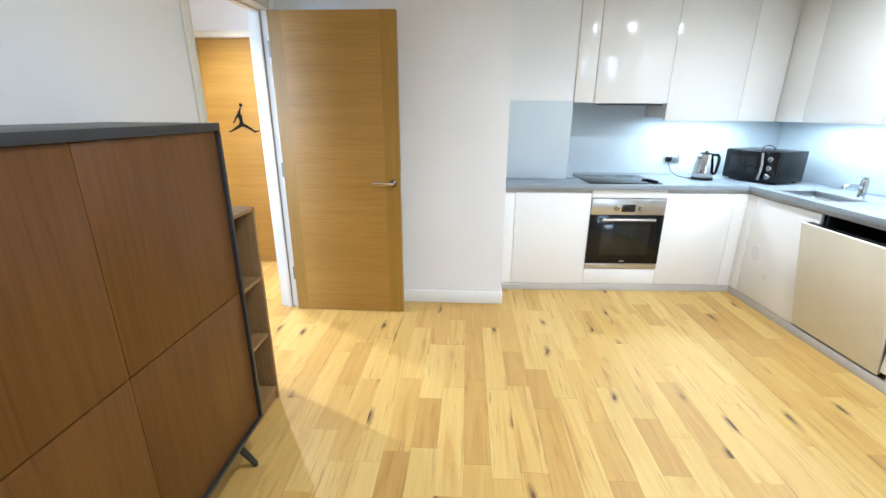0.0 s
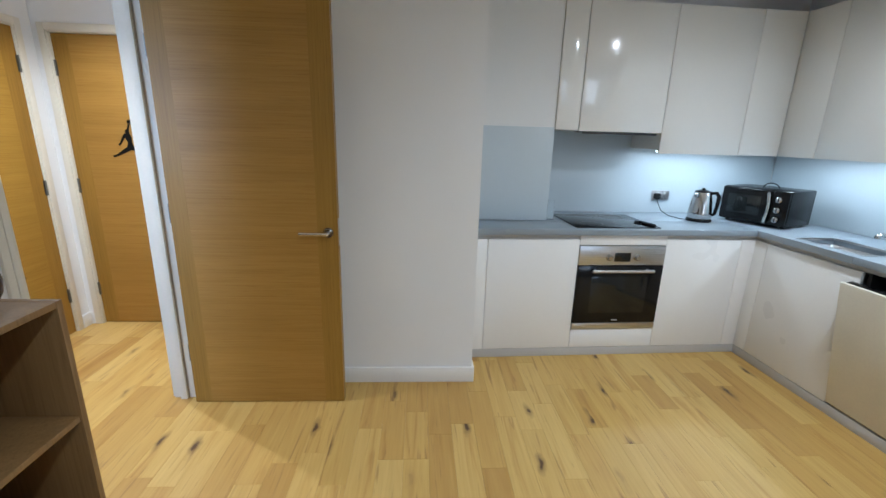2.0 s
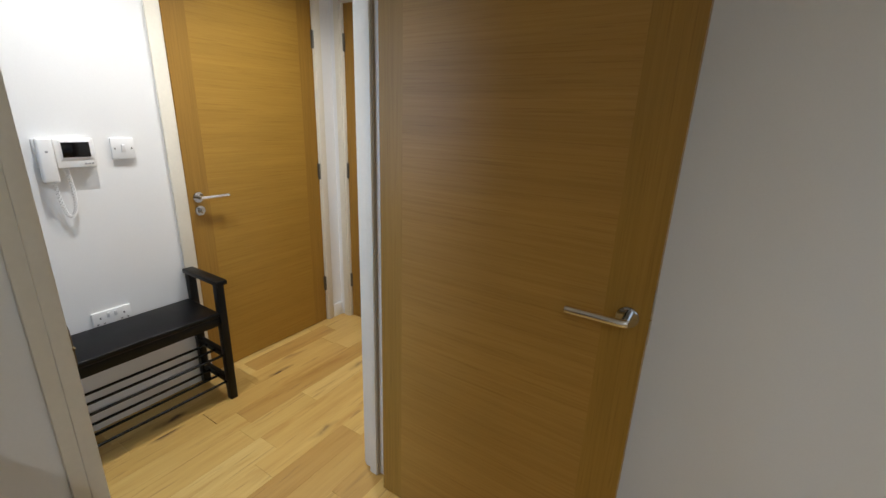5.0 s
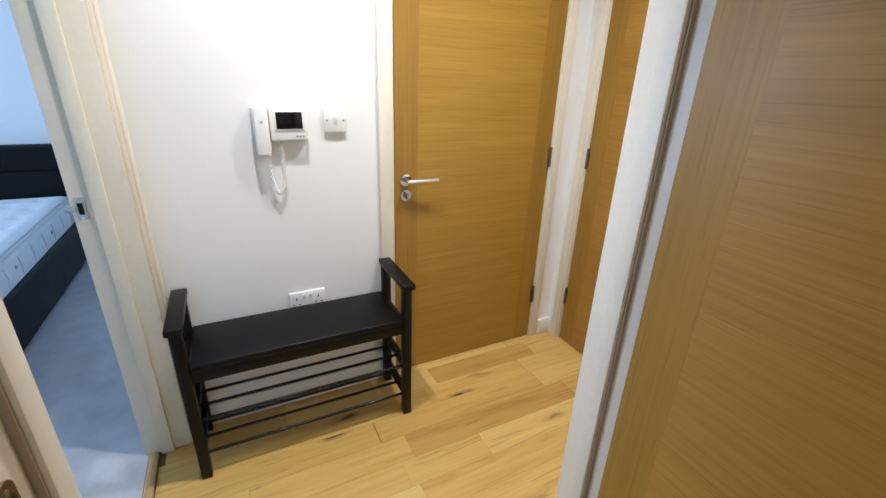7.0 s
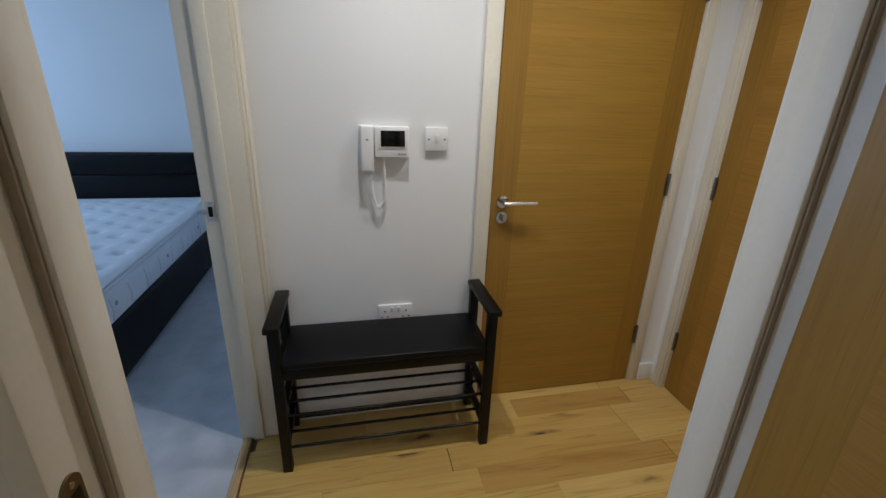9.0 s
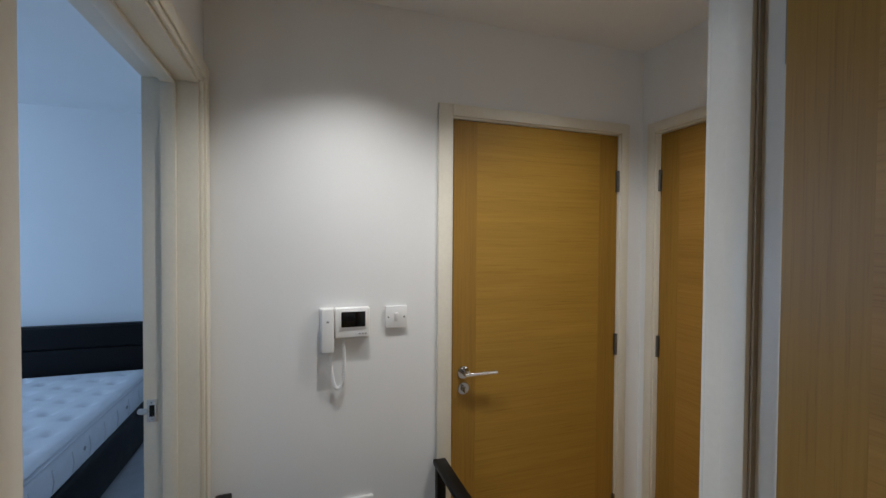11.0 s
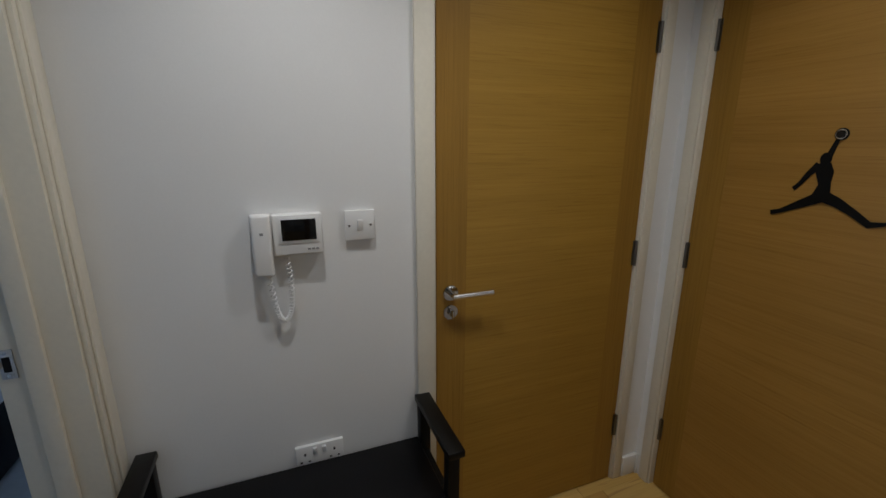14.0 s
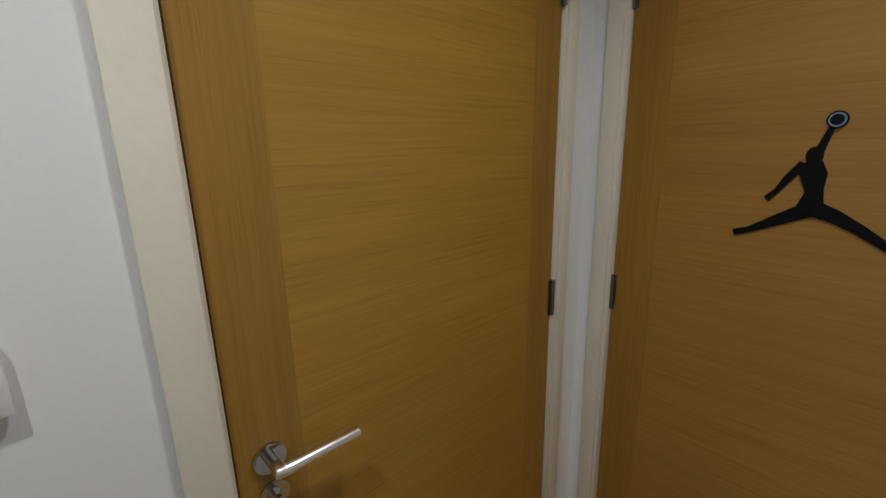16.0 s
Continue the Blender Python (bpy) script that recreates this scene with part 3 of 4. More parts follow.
def strike(name, p, s, label):
    """A strike plate on a lining: p its centre, s the way it faces along x or y."""
    t = thing(name, p, label, "strike plate")
    x, y, z = p
    if abs(s[0]):
        a, b = x, x + s[0] * 0.003
        part("plate", box(min(a, b), max(a, b), y - 0.014, y + 0.014, z - 0.035, z + 0.035, 0.001), STEEL, t)
        part("keep", box(min(a, b) + 0.001, max(a, b) + 0.001, y - 0.007, y + 0.007, z - 0.018, z + 0.018), BLACK, t, "dark latch hole")
        part("lip", tube(bmesh.new(), [(x + 0.002 * s[0], y - 0.012, z), (x + 0.003 * s[0], y - 0.026, z), (x - 0.002 * s[0], y - 0.036, z)], 0.009, 8), STEEL, t)
        for d in (-0.027, 0.027):
            part("screw", rod(bmesh.new(), (b, y, z + d), (b + 0.001 * s[0], y, z + d), 0.004), CHROME, t)
    else:
        ends = [(x + 0.0155 * math.cos(a), z + (0.028 if math.sin(a) > 0 else -0.028) + 0.0155 * math.sin(a)) for a in np.linspace(0.05, math.tau - 0.05, 24)]
        part("plate", slab(bmesh.new(), ends, y, y + 0.003), BRASS, t, "round-ended plate")
        part("keep", box(x - 0.009, x + 0.009, y + 0.001, y + 0.004, z - 0.024, z + 0.024), BLACK, t, "dark latch hole")
        part("lip", tube(bmesh.new(), [(x + 0.012, y + 0.001, z), (x + 0.018, y + 0.001, z), (x + 0.022, y - 0.001, z)], 0.004, 8), BRASS, t)
        for d in (-0.033, 0.033):
            part("screw", rod(bmesh.new(), (x, y + 0.003, z + d), (x, y + 0.004, z + d), 0.0035), STEEL, t)


PLACE = SOUTH
strike("strike_plate", (-2.285, 1.846, 1.0), (1, 0), "worn steel strike plate let into the cream bedroom door lining")
PLACE = Matrix()
strike("strike_plate", (-1.165, JL, 1.008), (0, 1), "worn brass strike plate let into the doorway lining")


# ---- downlights: the place's own, and three added in the living room ----
PLACE = Matrix()
for i, (x, y, z) in enumerate([(x, y, 2.59) for x, y in LIVING_SPOTS] + [(x, y, 2.45) for x, y in HALL_SPOTS]):
    d = thing("ceiling_downlight", (x, y, z), "recessed round downlight with a chrome trim, switched on, in a partly added set", "downlight", "ceiling downlights")
    prof = [(0.030, -0.001), (0.034, -0.006), (0.042, -0.007), (0.045, -0.002), (0.045, 0.0)]
    part("trim_ring", lathe(bmesh.new(), (x, y, z), prof), CHROME, d)
    part("lens", rod(bmesh.new(), (x, y, z - 0.0085), (x, y, z - 0.0065), 0.028, seg=28), LENS_ON, d, "glowing lamp lens")


# ---- kitchen ----
PLACE = KITCHEN
FY, FX = 3.245, 2.385


def unit(name, x0, x1, y0, y1, z0, z1, face, fronts, label, category="cabinet", mat=None, group=""):
    """A cabinet: a carcass and its handleless fronts (z from, z to), which face -y or -x."""
    u = thing(name, ((x0 + x1) / 2, (y0 + y1) / 2, z0), label, category, group)
    g = 0.0015
    if face == "y":
        part("body", box(x0 + 0.001, x1 - 0.001, y0 + 0.02, y1, z0, z1), CARCASS, u, smooth=False)
        for a, b in fronts:
            part("door", box(x0 + g, x1 - g, y0, y0 + 0.019, a + g, b - g, 0.0015), mat, u)
    else:
        part("body", box(x0 + 0.02, x1, y0 + 0.001, y1 - 0.001, z0, z1), CARCASS, u, smooth=False)
        for a, b in fronts:
            part("door", box(x0, x0 + 0.019, y0 + g, y1 - g, a + g, b - g, 0.0015), mat, u)
    return u


G1, G2 = "base cabinets", "wall cabinets"
LOW = [(0.062, 0.84)]
unit("filler_panel", 0.425, 0.538, FY, 3.529, 0.1, 0.868, "y", LOW, "narrow white filler panel beside the wall", "panel", BASEWHITE, G1)
unit("base_cabinet", 0.538, 1.148, FY, 3.529, 0.1, 0.868, "y", LOW, "white handleless base cabinet under the worktop", "cabinet", BASEWHITE, G1)
unit("oven_housing", 1.148, 1.746, FY, 3.89, 0.1, 0.2, "y", [(0.062, 0.2)], "white panel and housing beneath the built-in oven", "cabinet", BASEWHITE, G1)
unit("base_cabinet", 1.746, 2.283, FY, 3.89, 0.1, 0.868, "y", LOW, "white handleless base cabinet beside the oven", "cabinet", BASEWHITE, G1)
c = thing("corner_post", (2.33, 3.2, 0.1), "white corner filler where the two cabinet runs meet", "panel", G1)
part("panel", box(2.2845, 2.384, FY, FY + 0.019, 0.062, 0.84, 0.0015), BASEWHITE, c)
part("panel", box(FX, FX + 0.019, 3.152, FY + 0.019, 0.062, 0.84, 0.0015), BASEWHITE, c)
unit("sink_cabinet", FX, 2.99, 2.552, 3.15, 0.1, 0.70, "x", LOW, "white handleless base cabinet under the sink", "cabinet", BASEWHITE, G1)
rail = thing("finger_rail", (1.5, 3.26, 0.845), "grey recessed finger rail under the worktop", "rail")
part("rail", box(0.425, 1.15, FY + 0.012, FY + 0.018, 0.842, 0.868), PLINTH, rail, smooth=False)
part("rail", box(1.746, 2.41, FY + 0.012, FY + 0.018, 0.842, 0.868), PLINTH, rail, smooth=False)
part("rail", box(1.15, 1.746, FY + 0.001, FY + 0.018, 0.8, 0.866, 0.001), BASEWHITE, rail, "white strip above the oven")
part("rail", box(FX + 0.012, FX + 0.018, 1.94, FY + 0.012, 0.842, 0.868), PLINTH, rail, smooth=False)
p = thing("plinth", (1.5, 3.3, 0), "pale grey plinth boards under the base cabinets", "plinth")
part("board", box(0.425, 2.43, FY + 0.002, FY + 0.019, 0.0, 0.06, 0.001), PLINTH, p)
part("board", box(FX + 0.002, FX + 0.019, 1.3, FY + 0.001, 0.0, 0.06, 0.001), PLINTH, p)
vent = part("vent", box(FX - 0.003, FX + 0.0015, 1.32, 1.752, 0.012, 0.055, 0.001), BLACK_METAL, p, "black slotted plinth vent")
for k in range(5):
    part("slat", box(FX - 0.006, FX - 0.0035, 1.325, 1.747, 0.016 + 0.008 * k, 0.019 + 0.008 * k), BLACK_METAL, vent, smooth=False)

# worktop with the sink's cut-out
w = thing("worktop", (1.7, 3.55, 0.868), "grey-blue stone worktop running round the corner", "worktop")
SX0, SX1, SY0, SY1 = 2.43, 2.71, 2.60, 3.02
bm = bmesh.new()
bx(bm, 0.41, 2.363, 3.222, 3.523, 0.87, 0.91, 0.002), bx(bm, 1.006, 2.363, 3.523, 3.893, 0.87, 0.91, 0.002)
part("slab", bm, WORKTOP, w)
bm = bmesh.new()
bx(bm, 2.363, 2.993, SY1, 3.893, 0.87, 0.91, 0.002), bx(bm, 2.363, 2.993, 1.932, SY0, 0.87, 0.91, 0.002)
bx(bm, 2.363, SX0, SY0, SY1, 0.87, 0.91), bx(bm, SX1, 2.993, SY0, SY1, 0.87, 0.91)
part("slab", bm, WORKTOP, w)

sink = thing("sink", (2.66, 2.81, 0.72), "stainless steel undermount sink bowl in the worktop", "sink")
bm = bmesh.new()
bx(bm, SX0 + 0.004, SX1 - 0.004, SY0 + 0.004, SY1 - 0.004, 0.74, 0.906, 0.035, 5)
bmesh.ops.delete(bm, geom=[f for f in bm.faces if all(v.co.z > 0.86 for v in f.verts)], context="FACES")
bowl = part("bowl", bm, STEEL, sink)
bowl.modifiers.new("thick", "SOLIDIFY").thickness = 0.002
part("rim", bx(bx(bx(box(SX0 + 0.001, SX0 + 0.012, SY0, SY1, 0.9, 0.9125), SX1 - 0.012, SX1 - 0.001, SY0, SY1, 0.9, 0.9125), SX0 + 0.012, SX1 - 0.012, SY0, SY0 + 0.012, 0.9, 0.9125), SX0 + 0.012, SX1 - 0.012, SY1 - 0.012, SY1, 0.9, 0.9125), STEEL, sink)
part("drain", rod(bmesh.new(), (2.57, 2.81, 0.741), (2.57, 2.81, 0.748), 0.04, seg=28, r_edge=0.002), CHROME, sink)
part("overflow", rod(bmesh.new(), (SX1 - 0.007, 2.75, 0.862), (SX1 - 0.01, 2.75, 0.862), 0.014, seg=20), CHROME, sink)
tap = thing("mixer_tap", (2.752, 2.72, 0.91), "chrome single-lever mixer tap beside the sink", "tap")
part("body", lathe(bmesh.new(), (2.752, 2.72, 0.91), [(0.027, 0), (0.027, 0.006), (0.022, 0.01), (0.022, 0.115), (0.019, 0.13), (0.012, 0.134)]), CHROME, tap)
part("spout", tube(bmesh.new(), [(2.742, 2.72, 0.985), (2.69, 2.725, 0.995), (2.65, 2.73, 0.996), (2.635, 2.732, 0.988), (2.633, 2.732, 0.975)], [0.014, 0.0125, 0.012, 0.012, 0.012], 14), CHROME, tap)
part("lever", bx(bmesh.new(), -0.009, 0.009, -0.014, 0.05, 0, 0.009, 0.003, m=pose(2.752, 2.722, 1.045, 8, 0, 78)), CHROME, tap)

# splashback panels
for nm, b in (("splashback_panel", (0.41, 1.004, 3.523, 3.529, 0.9105, 1.54)), ("splashback_panel", (1.006, 2.985, 3.892, 3.898, 0.9105, 1.525)), ("splashback_panel", (2.99, 2.998, 1.935, 3.89, 0.9105, 1.4))):
    solid(nm, box(*b, r=0.001), SPLASH, "pale blue-grey glass splashback panel above the worktop", "splashback", group="splashback panels")

# wall cabinets
UY, UX = 3.51, 2.642
unit("filler_panel", 1.006, 1.166, UY + 0.006, 3.89, 1.525, 2.315, "y", [(1.525, 2.315)], "narrow gloss cream filler panel beside the hood", "panel", GLOSS, G2)
h = unit("hood_cabinet", 1.166, 1.752, UY, 3.89, 1.54, 2.315, "y", [(1.52, 2.315)], "gloss cream wall cabinet housing the cooker hood", "cabinet", GLOSS, G2)
hood = thing("cooker_hood", (1.46, 3.66, 1.525), "slim grey cooker hood built in under the cabinet", "cooker hood")
part("body", box(1.18, 1.74, 3.532, 3.86, 1.522, 1.5395, 0.002), STEEL, hood)
part("filter", box(1.25, 1.67, 3.58, 3.8, 1.516, 1.522, 0.001), BLACK_METAL, hood, "dark mesh grease filter")
part("lip", box(1.2, 1.72, 3.512, 3.53, 1.505, 1.519, 0.002), BLACK_METAL, hood)
unit("wall_cabinet", 1.752, 2.34, UY, 3.89, 1.412, 2.315, "y", [(1.386, 2.315)], "gloss cream handleless wall cabinet", "cabinet", GLOSS, G2)
unit("wall_cabinet", 2.34, 2.642, UY, 3.89, 1.412, 2.315, "y", [(1.386, 2.315)], "narrow gloss cream corner wall cabinet", "cabinet", GLOSS, G2)
unit("wall_cabinet", UX, 2.99, 3.235, UY, 1.412, 2.315, "x", [(1.386, 2.315)], "narrow gloss cream corner wall cabinet", "cabinet", GLOSS, G2)
unit("wall_cabinet", UX, 2.99, 2.618, 3.235, 1.412, 2.315, "x", [(1.386, 2.315)], "gloss cream handleless wall cabinet above the sink", "cabinet", GLOSS, G2)
unit("wall_cabinet", UX, 2.99, 1.935, 2.618, 1.412, 2.315, "x", [(1.386, 2.315)], "gloss cream handleless wall cabinet above the dishwasher", "cabinet", GLOSS, G2)
for b in ((1.80, 2.63, 3.60, 3.63, 1.39, 1.4115), (2.735, 2.765, 1.95, 3.45, 1.39, 1.4115)):
    s = thing("led_strip", ((b[0] + b[1]) / 2, (b[2] + b[3]) / 2, 1.411), "cool white strip light under the wall cabinets, on", "strip light", "strip lights")
    part("housing", box(*b[:4], 1.402, 1.4115, 0.001), STEEL, s)
    part("diffuser", box(b[0] + 0.004, b[1] - 0.004, b[2] + 0.004, b[3] - 0.004, 1.396, 1.402), LED_ON, s, smooth=False)

# tall housing beside the dishwasher
t = unit("tall_cabinet", FX, 2.99, 1.29, 1.889, 0.1, 2.315, "x", [(0.062, 0.893), (0.893, 2.315)], "tall white cabinet with an upper and a lower door", "cabinet", BASEWHITE)
part("end_panel", box(FX - 0.004, 2.99, 1.89, 1.93, 0.1, 2.315, 0.008, 3), TRIM, t, "rounded off-white end panel")

# dishwasher with its door ajar
d = thing("dishwasher", (2.68, 2.24, 0.1), "built-in dishwasher behind a cream front, door ajar", "dishwasher")
bm = bmesh.new()
for b in ((2.42, 2.98, 1.938, 1.955, 0.1, 0.862), (2.42, 2.98, 2.53, 2.549, 0.1, 0.862), (2.96, 2.98, 1.955, 2.53, 0.1, 0.862), (2.42, 2.96, 1.955, 2.53, 0.1, 0.12), (2.42, 2.96, 1.955, 2.53, 0.84, 0.862)):
    bx(bm, *b)
part("tub", bm, BLACK_METAL, d, "dark steel tub", smooth=False)
lean = Matrix.Translation((FX + 0.01, 0, 0.075)) @ pose(0, 0, 0, 0, -9.5, 0)
front = part("door", bx(bmesh.new(), -0.012, 0.008, 1.937, 2.549, 0, 0.725, 0.002, m=lean), CREAM, d, "cream front panel leaning open")
part("inner_door", bx(bmesh.new(), 0.009, 0.05, 1.945, 2.541, 0.03, 0.715, 0.004, m=lean), STEEL, front, "steel inner door")
part("control_strip", bx(bmesh.new(), 0.01, 0.05, 1.945, 2.541, 0.7155, 0.722, 0.002, m=lean), BLACK_GLOSS, front, "black control strip")
for z in (0.28, 0.62):
    bm = bmesh.new()
    for k in range(14):
        rod(bm, (2.45, 1.98 + 0.04 * k, z), (2.92, 1.98 + 0.04 * k, z), 0.002, seg=6)
    for x in (2.45, 2.68, 2.92):
        rod(bm, (x, 1.96, z), (x, 2.525, z), 0.003, seg=6)
    part("rack", bm, STEEL, d, "wire rack")

# oven
o = thing("oven", (1.447, 3.5, 0.205), "built-in electric oven with steel trim and black glass", "oven")
OY = 3.24
part("body", box(1.165, 1.73, OY + 0.025, 3.75, 0.21, 0.79), BLACK_METAL, o, smooth=False)
part("control_panel", box(1.15, 1.744, OY - 0.002, OY + 0.024, 0.665, 0.795, 0.002), STEEL, o, "brushed steel control panel")
dr = part("door", box(1.15, 1.744, OY - 0.004, OY + 0.024, 0.25, 0.662, 0.003), BLACK_GLASS, o, "black glass oven door")
part("window", box(1.25, 1.645, OY - 0.0055, OY - 0.004, 0.325, 0.585, 0.0005), DISPLAY, dr, "dark viewing window")
part("trim", box(1.15, 1.744, OY - 0.004, OY + 0.024, 0.206, 0.248, 0.002), STEEL, o, "brushed steel lower trim")
hb = bmesh.new()
rod(hb, (1.235, OY - 0.04, 0.632), (1.66, OY - 0.04, 0.632), 0.0105, seg=18)
for x in (1.265, 1.63):
    rod(hb, (x, OY - 0.003, 0.632), (x, OY - 0.04, 0.632), 0.008)
part("handle", hb, STEEL, dr, "round steel bar handle")
part("display", box(1.393, 1.503, OY - 0.004, OY - 0.002, 0.69, 0.75, 0.0005), DISPLAY, o, "black clock display")
for x in (1.355, 1.545):
    k = part("knob", lathe(bmesh.new(), (x, OY - 0.002, 0.718), [(0.023, 0), (0.022, 0.004), (0.017, 0.007), (0.0165, 0.024), (0.014, 0.027)], 28, pose(0, 0, 0, 90)), CHROME, o)
for k in range(4):
    part("mark", box(1.427 + 0.011 * k, 1.435 + 0.011 * k, OY - 0.0062, OY - 0.0056, 0.268, 0.275), PLASTIC, dr, "small pale maker's mark", smooth=False)

hob = thing("hob", (1.41, 3.48, 0.91), "black glass ceramic hob set on the worktop", "hob")
part("glass", box(1.12, 1.70, 3.262, 3.745, 0.9105, 0.917, 0.002), BLACK_GLASS, hob)
for x, y, r in ((1.27, 3.38, 0.075), (1.27, 3.62, 0.09), (1.54, 3.4, 0.09), (1.54, 3.63, 0.075)):
    bm = bmesh.new()
    tube(bm, [(x + r * math.cos(a), y + r * math.sin(a), 0.9168) for a in np.linspace(0, math.tau, 41)], 0.0008, 5)
    part("cooking_zone", bm, GREYTEXT, hob, "thin grey ring")
s = thing("hob_scraper", (1.64, 3.35, 0.917), "black plastic hob scraper lying on the hob", "scraper")
part("handle", bx(bmesh.new(), -0.014, 0.014, -0.085, 0.05, 0, 0.018, 0.005, m=pose(1.645, 3.36, 0.9172, 0, 0, 12)), BLACK_GLOSS, s)
part("blade", bx(bmesh.new(), -0.021, 0.021, 0.05, 0.085, 0.001, 0.013, 0.003, m=pose(1.645, 3.36, 0.9172, 0, 0, 12)), BLACK_METAL, s)

st = thing("acrylic_stand", (1.035, 3.57, 0.91), "clear acrylic stand on the worktop beside the hob", "stand")
part("plate", box(1.012, 1.062, 3.545, 3.549, 0.912, 1.05, 0.001), CLEAR, st)
part("foot", box(1.012, 1.062, 3.549, 3.62, 0.911, 0.916, 0.001), CLEAR, st)

# kettle
KX, KY = 2.165, 3.55
k = thing("kettle", (KX, KY, 0.91), "polished steel electric kettle with a black handle", "kettle")
part("base", lathe(bmesh.new(), (KX, KY, 0.9105), [(0.083, 0), (0.085, 0.004), (0.085, 0.016), (0.078, 0.021)]), BLACK_GLOSS, k)
part("jug", lathe(bmesh.new(), (KX, KY, 0.932), [(0.077, 0), (0.08, 0.006), (0.077, 0.05), (0.068, 0.12), (0.057, 0.178), (0.053, 0.19)]), CHROME, k, "polished steel jug")
part("lid", lathe(bmesh.new(), (KX, KY, 1.122), [(0.053, 0), (0.05, 0.008), (0.03, 0.015), (0.012, 0.017), (0.011, 0.026), (0.006, 0.029)]), BLACK_GLOSS, k)
part("spout", bx(bmesh.new(), -0.085, -0.045, -0.016, 0.016, 0.155, 0.19, 0.01, 3, m=pose(KX, KY, 0.932, 0, 0, 20)), CHROME, k)
ha = [(0.05, 0.185), (0.085, 0.19), (0.102, 0.165), (0.1, 0.1), (0.092, 0.04), (0.076, 0.028)]
part("handle", tube(bmesh.new(), [(KX + r * math.cos(-0.75), KY + r * math.sin(-0.75), 0.932 + z) for r, z in ha], [0.012, 0.013, 0.013, 0.012, 0.011, 0.01], 12), BLACK_GLOSS, k)
part("cable", tube(bmesh.new(), [(KX - 0.08, KY + 0.02, 0.915), (2.06, 3.62, 0.914), (2.04, 3.72, 0.915), (2.025, 3.80, 0.94), (2.02, 3.855, 1.0), (2.018, 3.872, 1.03)], 0.003, 8), BLACK_GLOSS, k)
part("plug", box(1.995, 2.043, 3.853, 3.884, 1.022, 1.068, 0.006), BLACK_GLOSS, k)


def socket(name, x0, x1, y, z0, z1, label, rockers, mat=STEEL):
    s = thing(name, ((x0 + x1) / 2, y, z0), label, "socket")
    part("plate", box(x0, x1, y - 0.008, y, z0, z1, 0.003), mat, s)
    for x in rockers:
        part("rocker", box(x - 0.006, x + 0.006, y - 0.012, y - 0.008, z1 - 0.03, z1 - 0.01, 0.001), PLASTIC, s)
    for x in rockers:
        bm = bmesh.new()
        bx(bm, x - 0.003, x + 0.003, y - 0.009, y - 0.0079, z1 - 0.05, z1 - 0.041)
        bx(bm, x - 0.016, x - 0.009, y - 0.009, y - 0.0079, z1 - 0.067, z1 - 0.062), bx(bm, x + 0.009, x + 0.016, y - 0.009, y - 0.0079, z1 - 0.067, z1 - 0.062)
        part("pin_hole", bm, BLACK_METAL, s, smooth=False)


socket("wall_socket", 1.98, 2.126, 3.891, 1.003, 1.089, "brushed steel double socket on the splashback", (2.03, 2.085))
socket("wall_socket", 2.583, 2.669, 3.891, 1.0, 1.086, "brushed steel single socket behind the microwave", (2.626,))
part("plug", box(2.612, 2.655, 3.845, 3.8795, 1.015, 1.06, 0.006), BLACK_GLOSS, [o for o in bpy.data.objects if o.name.startswith("wall_socket")][-1], "black plug pushed in")

# microwave, turned into the corner; its front faces the room
m = thing("microwave", (2.64, 3.5, 0.91), "black microwave oven with a chrome trim and three knobs", "microwave")
W2, D2 = 0.22, 0.32
MW = Matrix.Translation((2.632, 3.50, 0.912)) @ pose(0, 0, 0, 0, 0, -68)
part("body", bx(bmesh.new(), -W2, W2, -D2 / 2, D2 / 2, 0.012, 0.255, 0.008, m=MW), BLACK_GLOSS, m)
for x in (-W2 + 0.04, W2 - 0.04):
    for y in (-0.12, 0.12):
        part("foot", rod(bmesh.new(), MW @ Vector((x, y, 0)), MW @ Vector((x, y, 0.014)), 0.014), BLACK_METAL, m)
dr = part("door", bx(bmesh.new(), -W2 + 0.004, 0.105, -D2 / 2 - 0.022, -D2 / 2 - 0.001, 0.018, 0.25, 0.006, m=MW), BLACK_GLOSS, m, "black glass door")
part("window", bx(bmesh.new(), -W2 + 0.05, 0.05, -D2 / 2 - 0.0235, -D2 / 2 - 0.022, 0.07, 0.205, 0.0005, m=MW), DISPLAY, dr, "dark viewing window")
hp = [MW @ Vector((0.092 + 0.012 * math.sin(k * math.pi), -D2 / 2 - 0.03, 0.03 + 0.21 * k)) for k in np.linspace(0, 1, 9)]
part("handle", tube(bmesh.new(), hp, 0.011, 10), CHROME, dr, "curved chrome door trim")
part("control_panel", bx(bmesh.new(), 0.108, W2 - 0.004, -D2 / 2 - 0.018, -D2 / 2 - 0.001, 0.018, 0.25, 0.004, m=MW), BLACK_GLOSS, m)
for z in (0.06, 0.125, 0.195):
    kb = part("knob", lathe(bmesh.new(), MW @ Vector((0.16, -D2 / 2 - 0.018, z)), [(0.024, 0), (0.023, 0.006), (0.019, 0.018), (0.015, 0.02)], 24, pose(0, 0, -0, 0, 0, -68) @ pose(0, 0, 0, 90)), CHROME, m, "round chrome knob")
    part("knob_face", bx(bmesh.new(), 0.157, 0.163, -D2 / 2 - 0.0415, -D2 / 2 - 0.038, z - 0.014, z + 0.014, 0.001, m=MW), BLACK_GLOSS, kb)
hp = [MW @ Vector((0.02 + 0.05 * math.cos(a), -0.02, 0.257 + 0.032 * math.sin(a))) for a in np.linspace(0.05, 3.09, 13)]
part("cable", tube(bmesh.new(), hp, 0.0035, 8), BLACK_GLOSS, m, "loop of black mains cable")

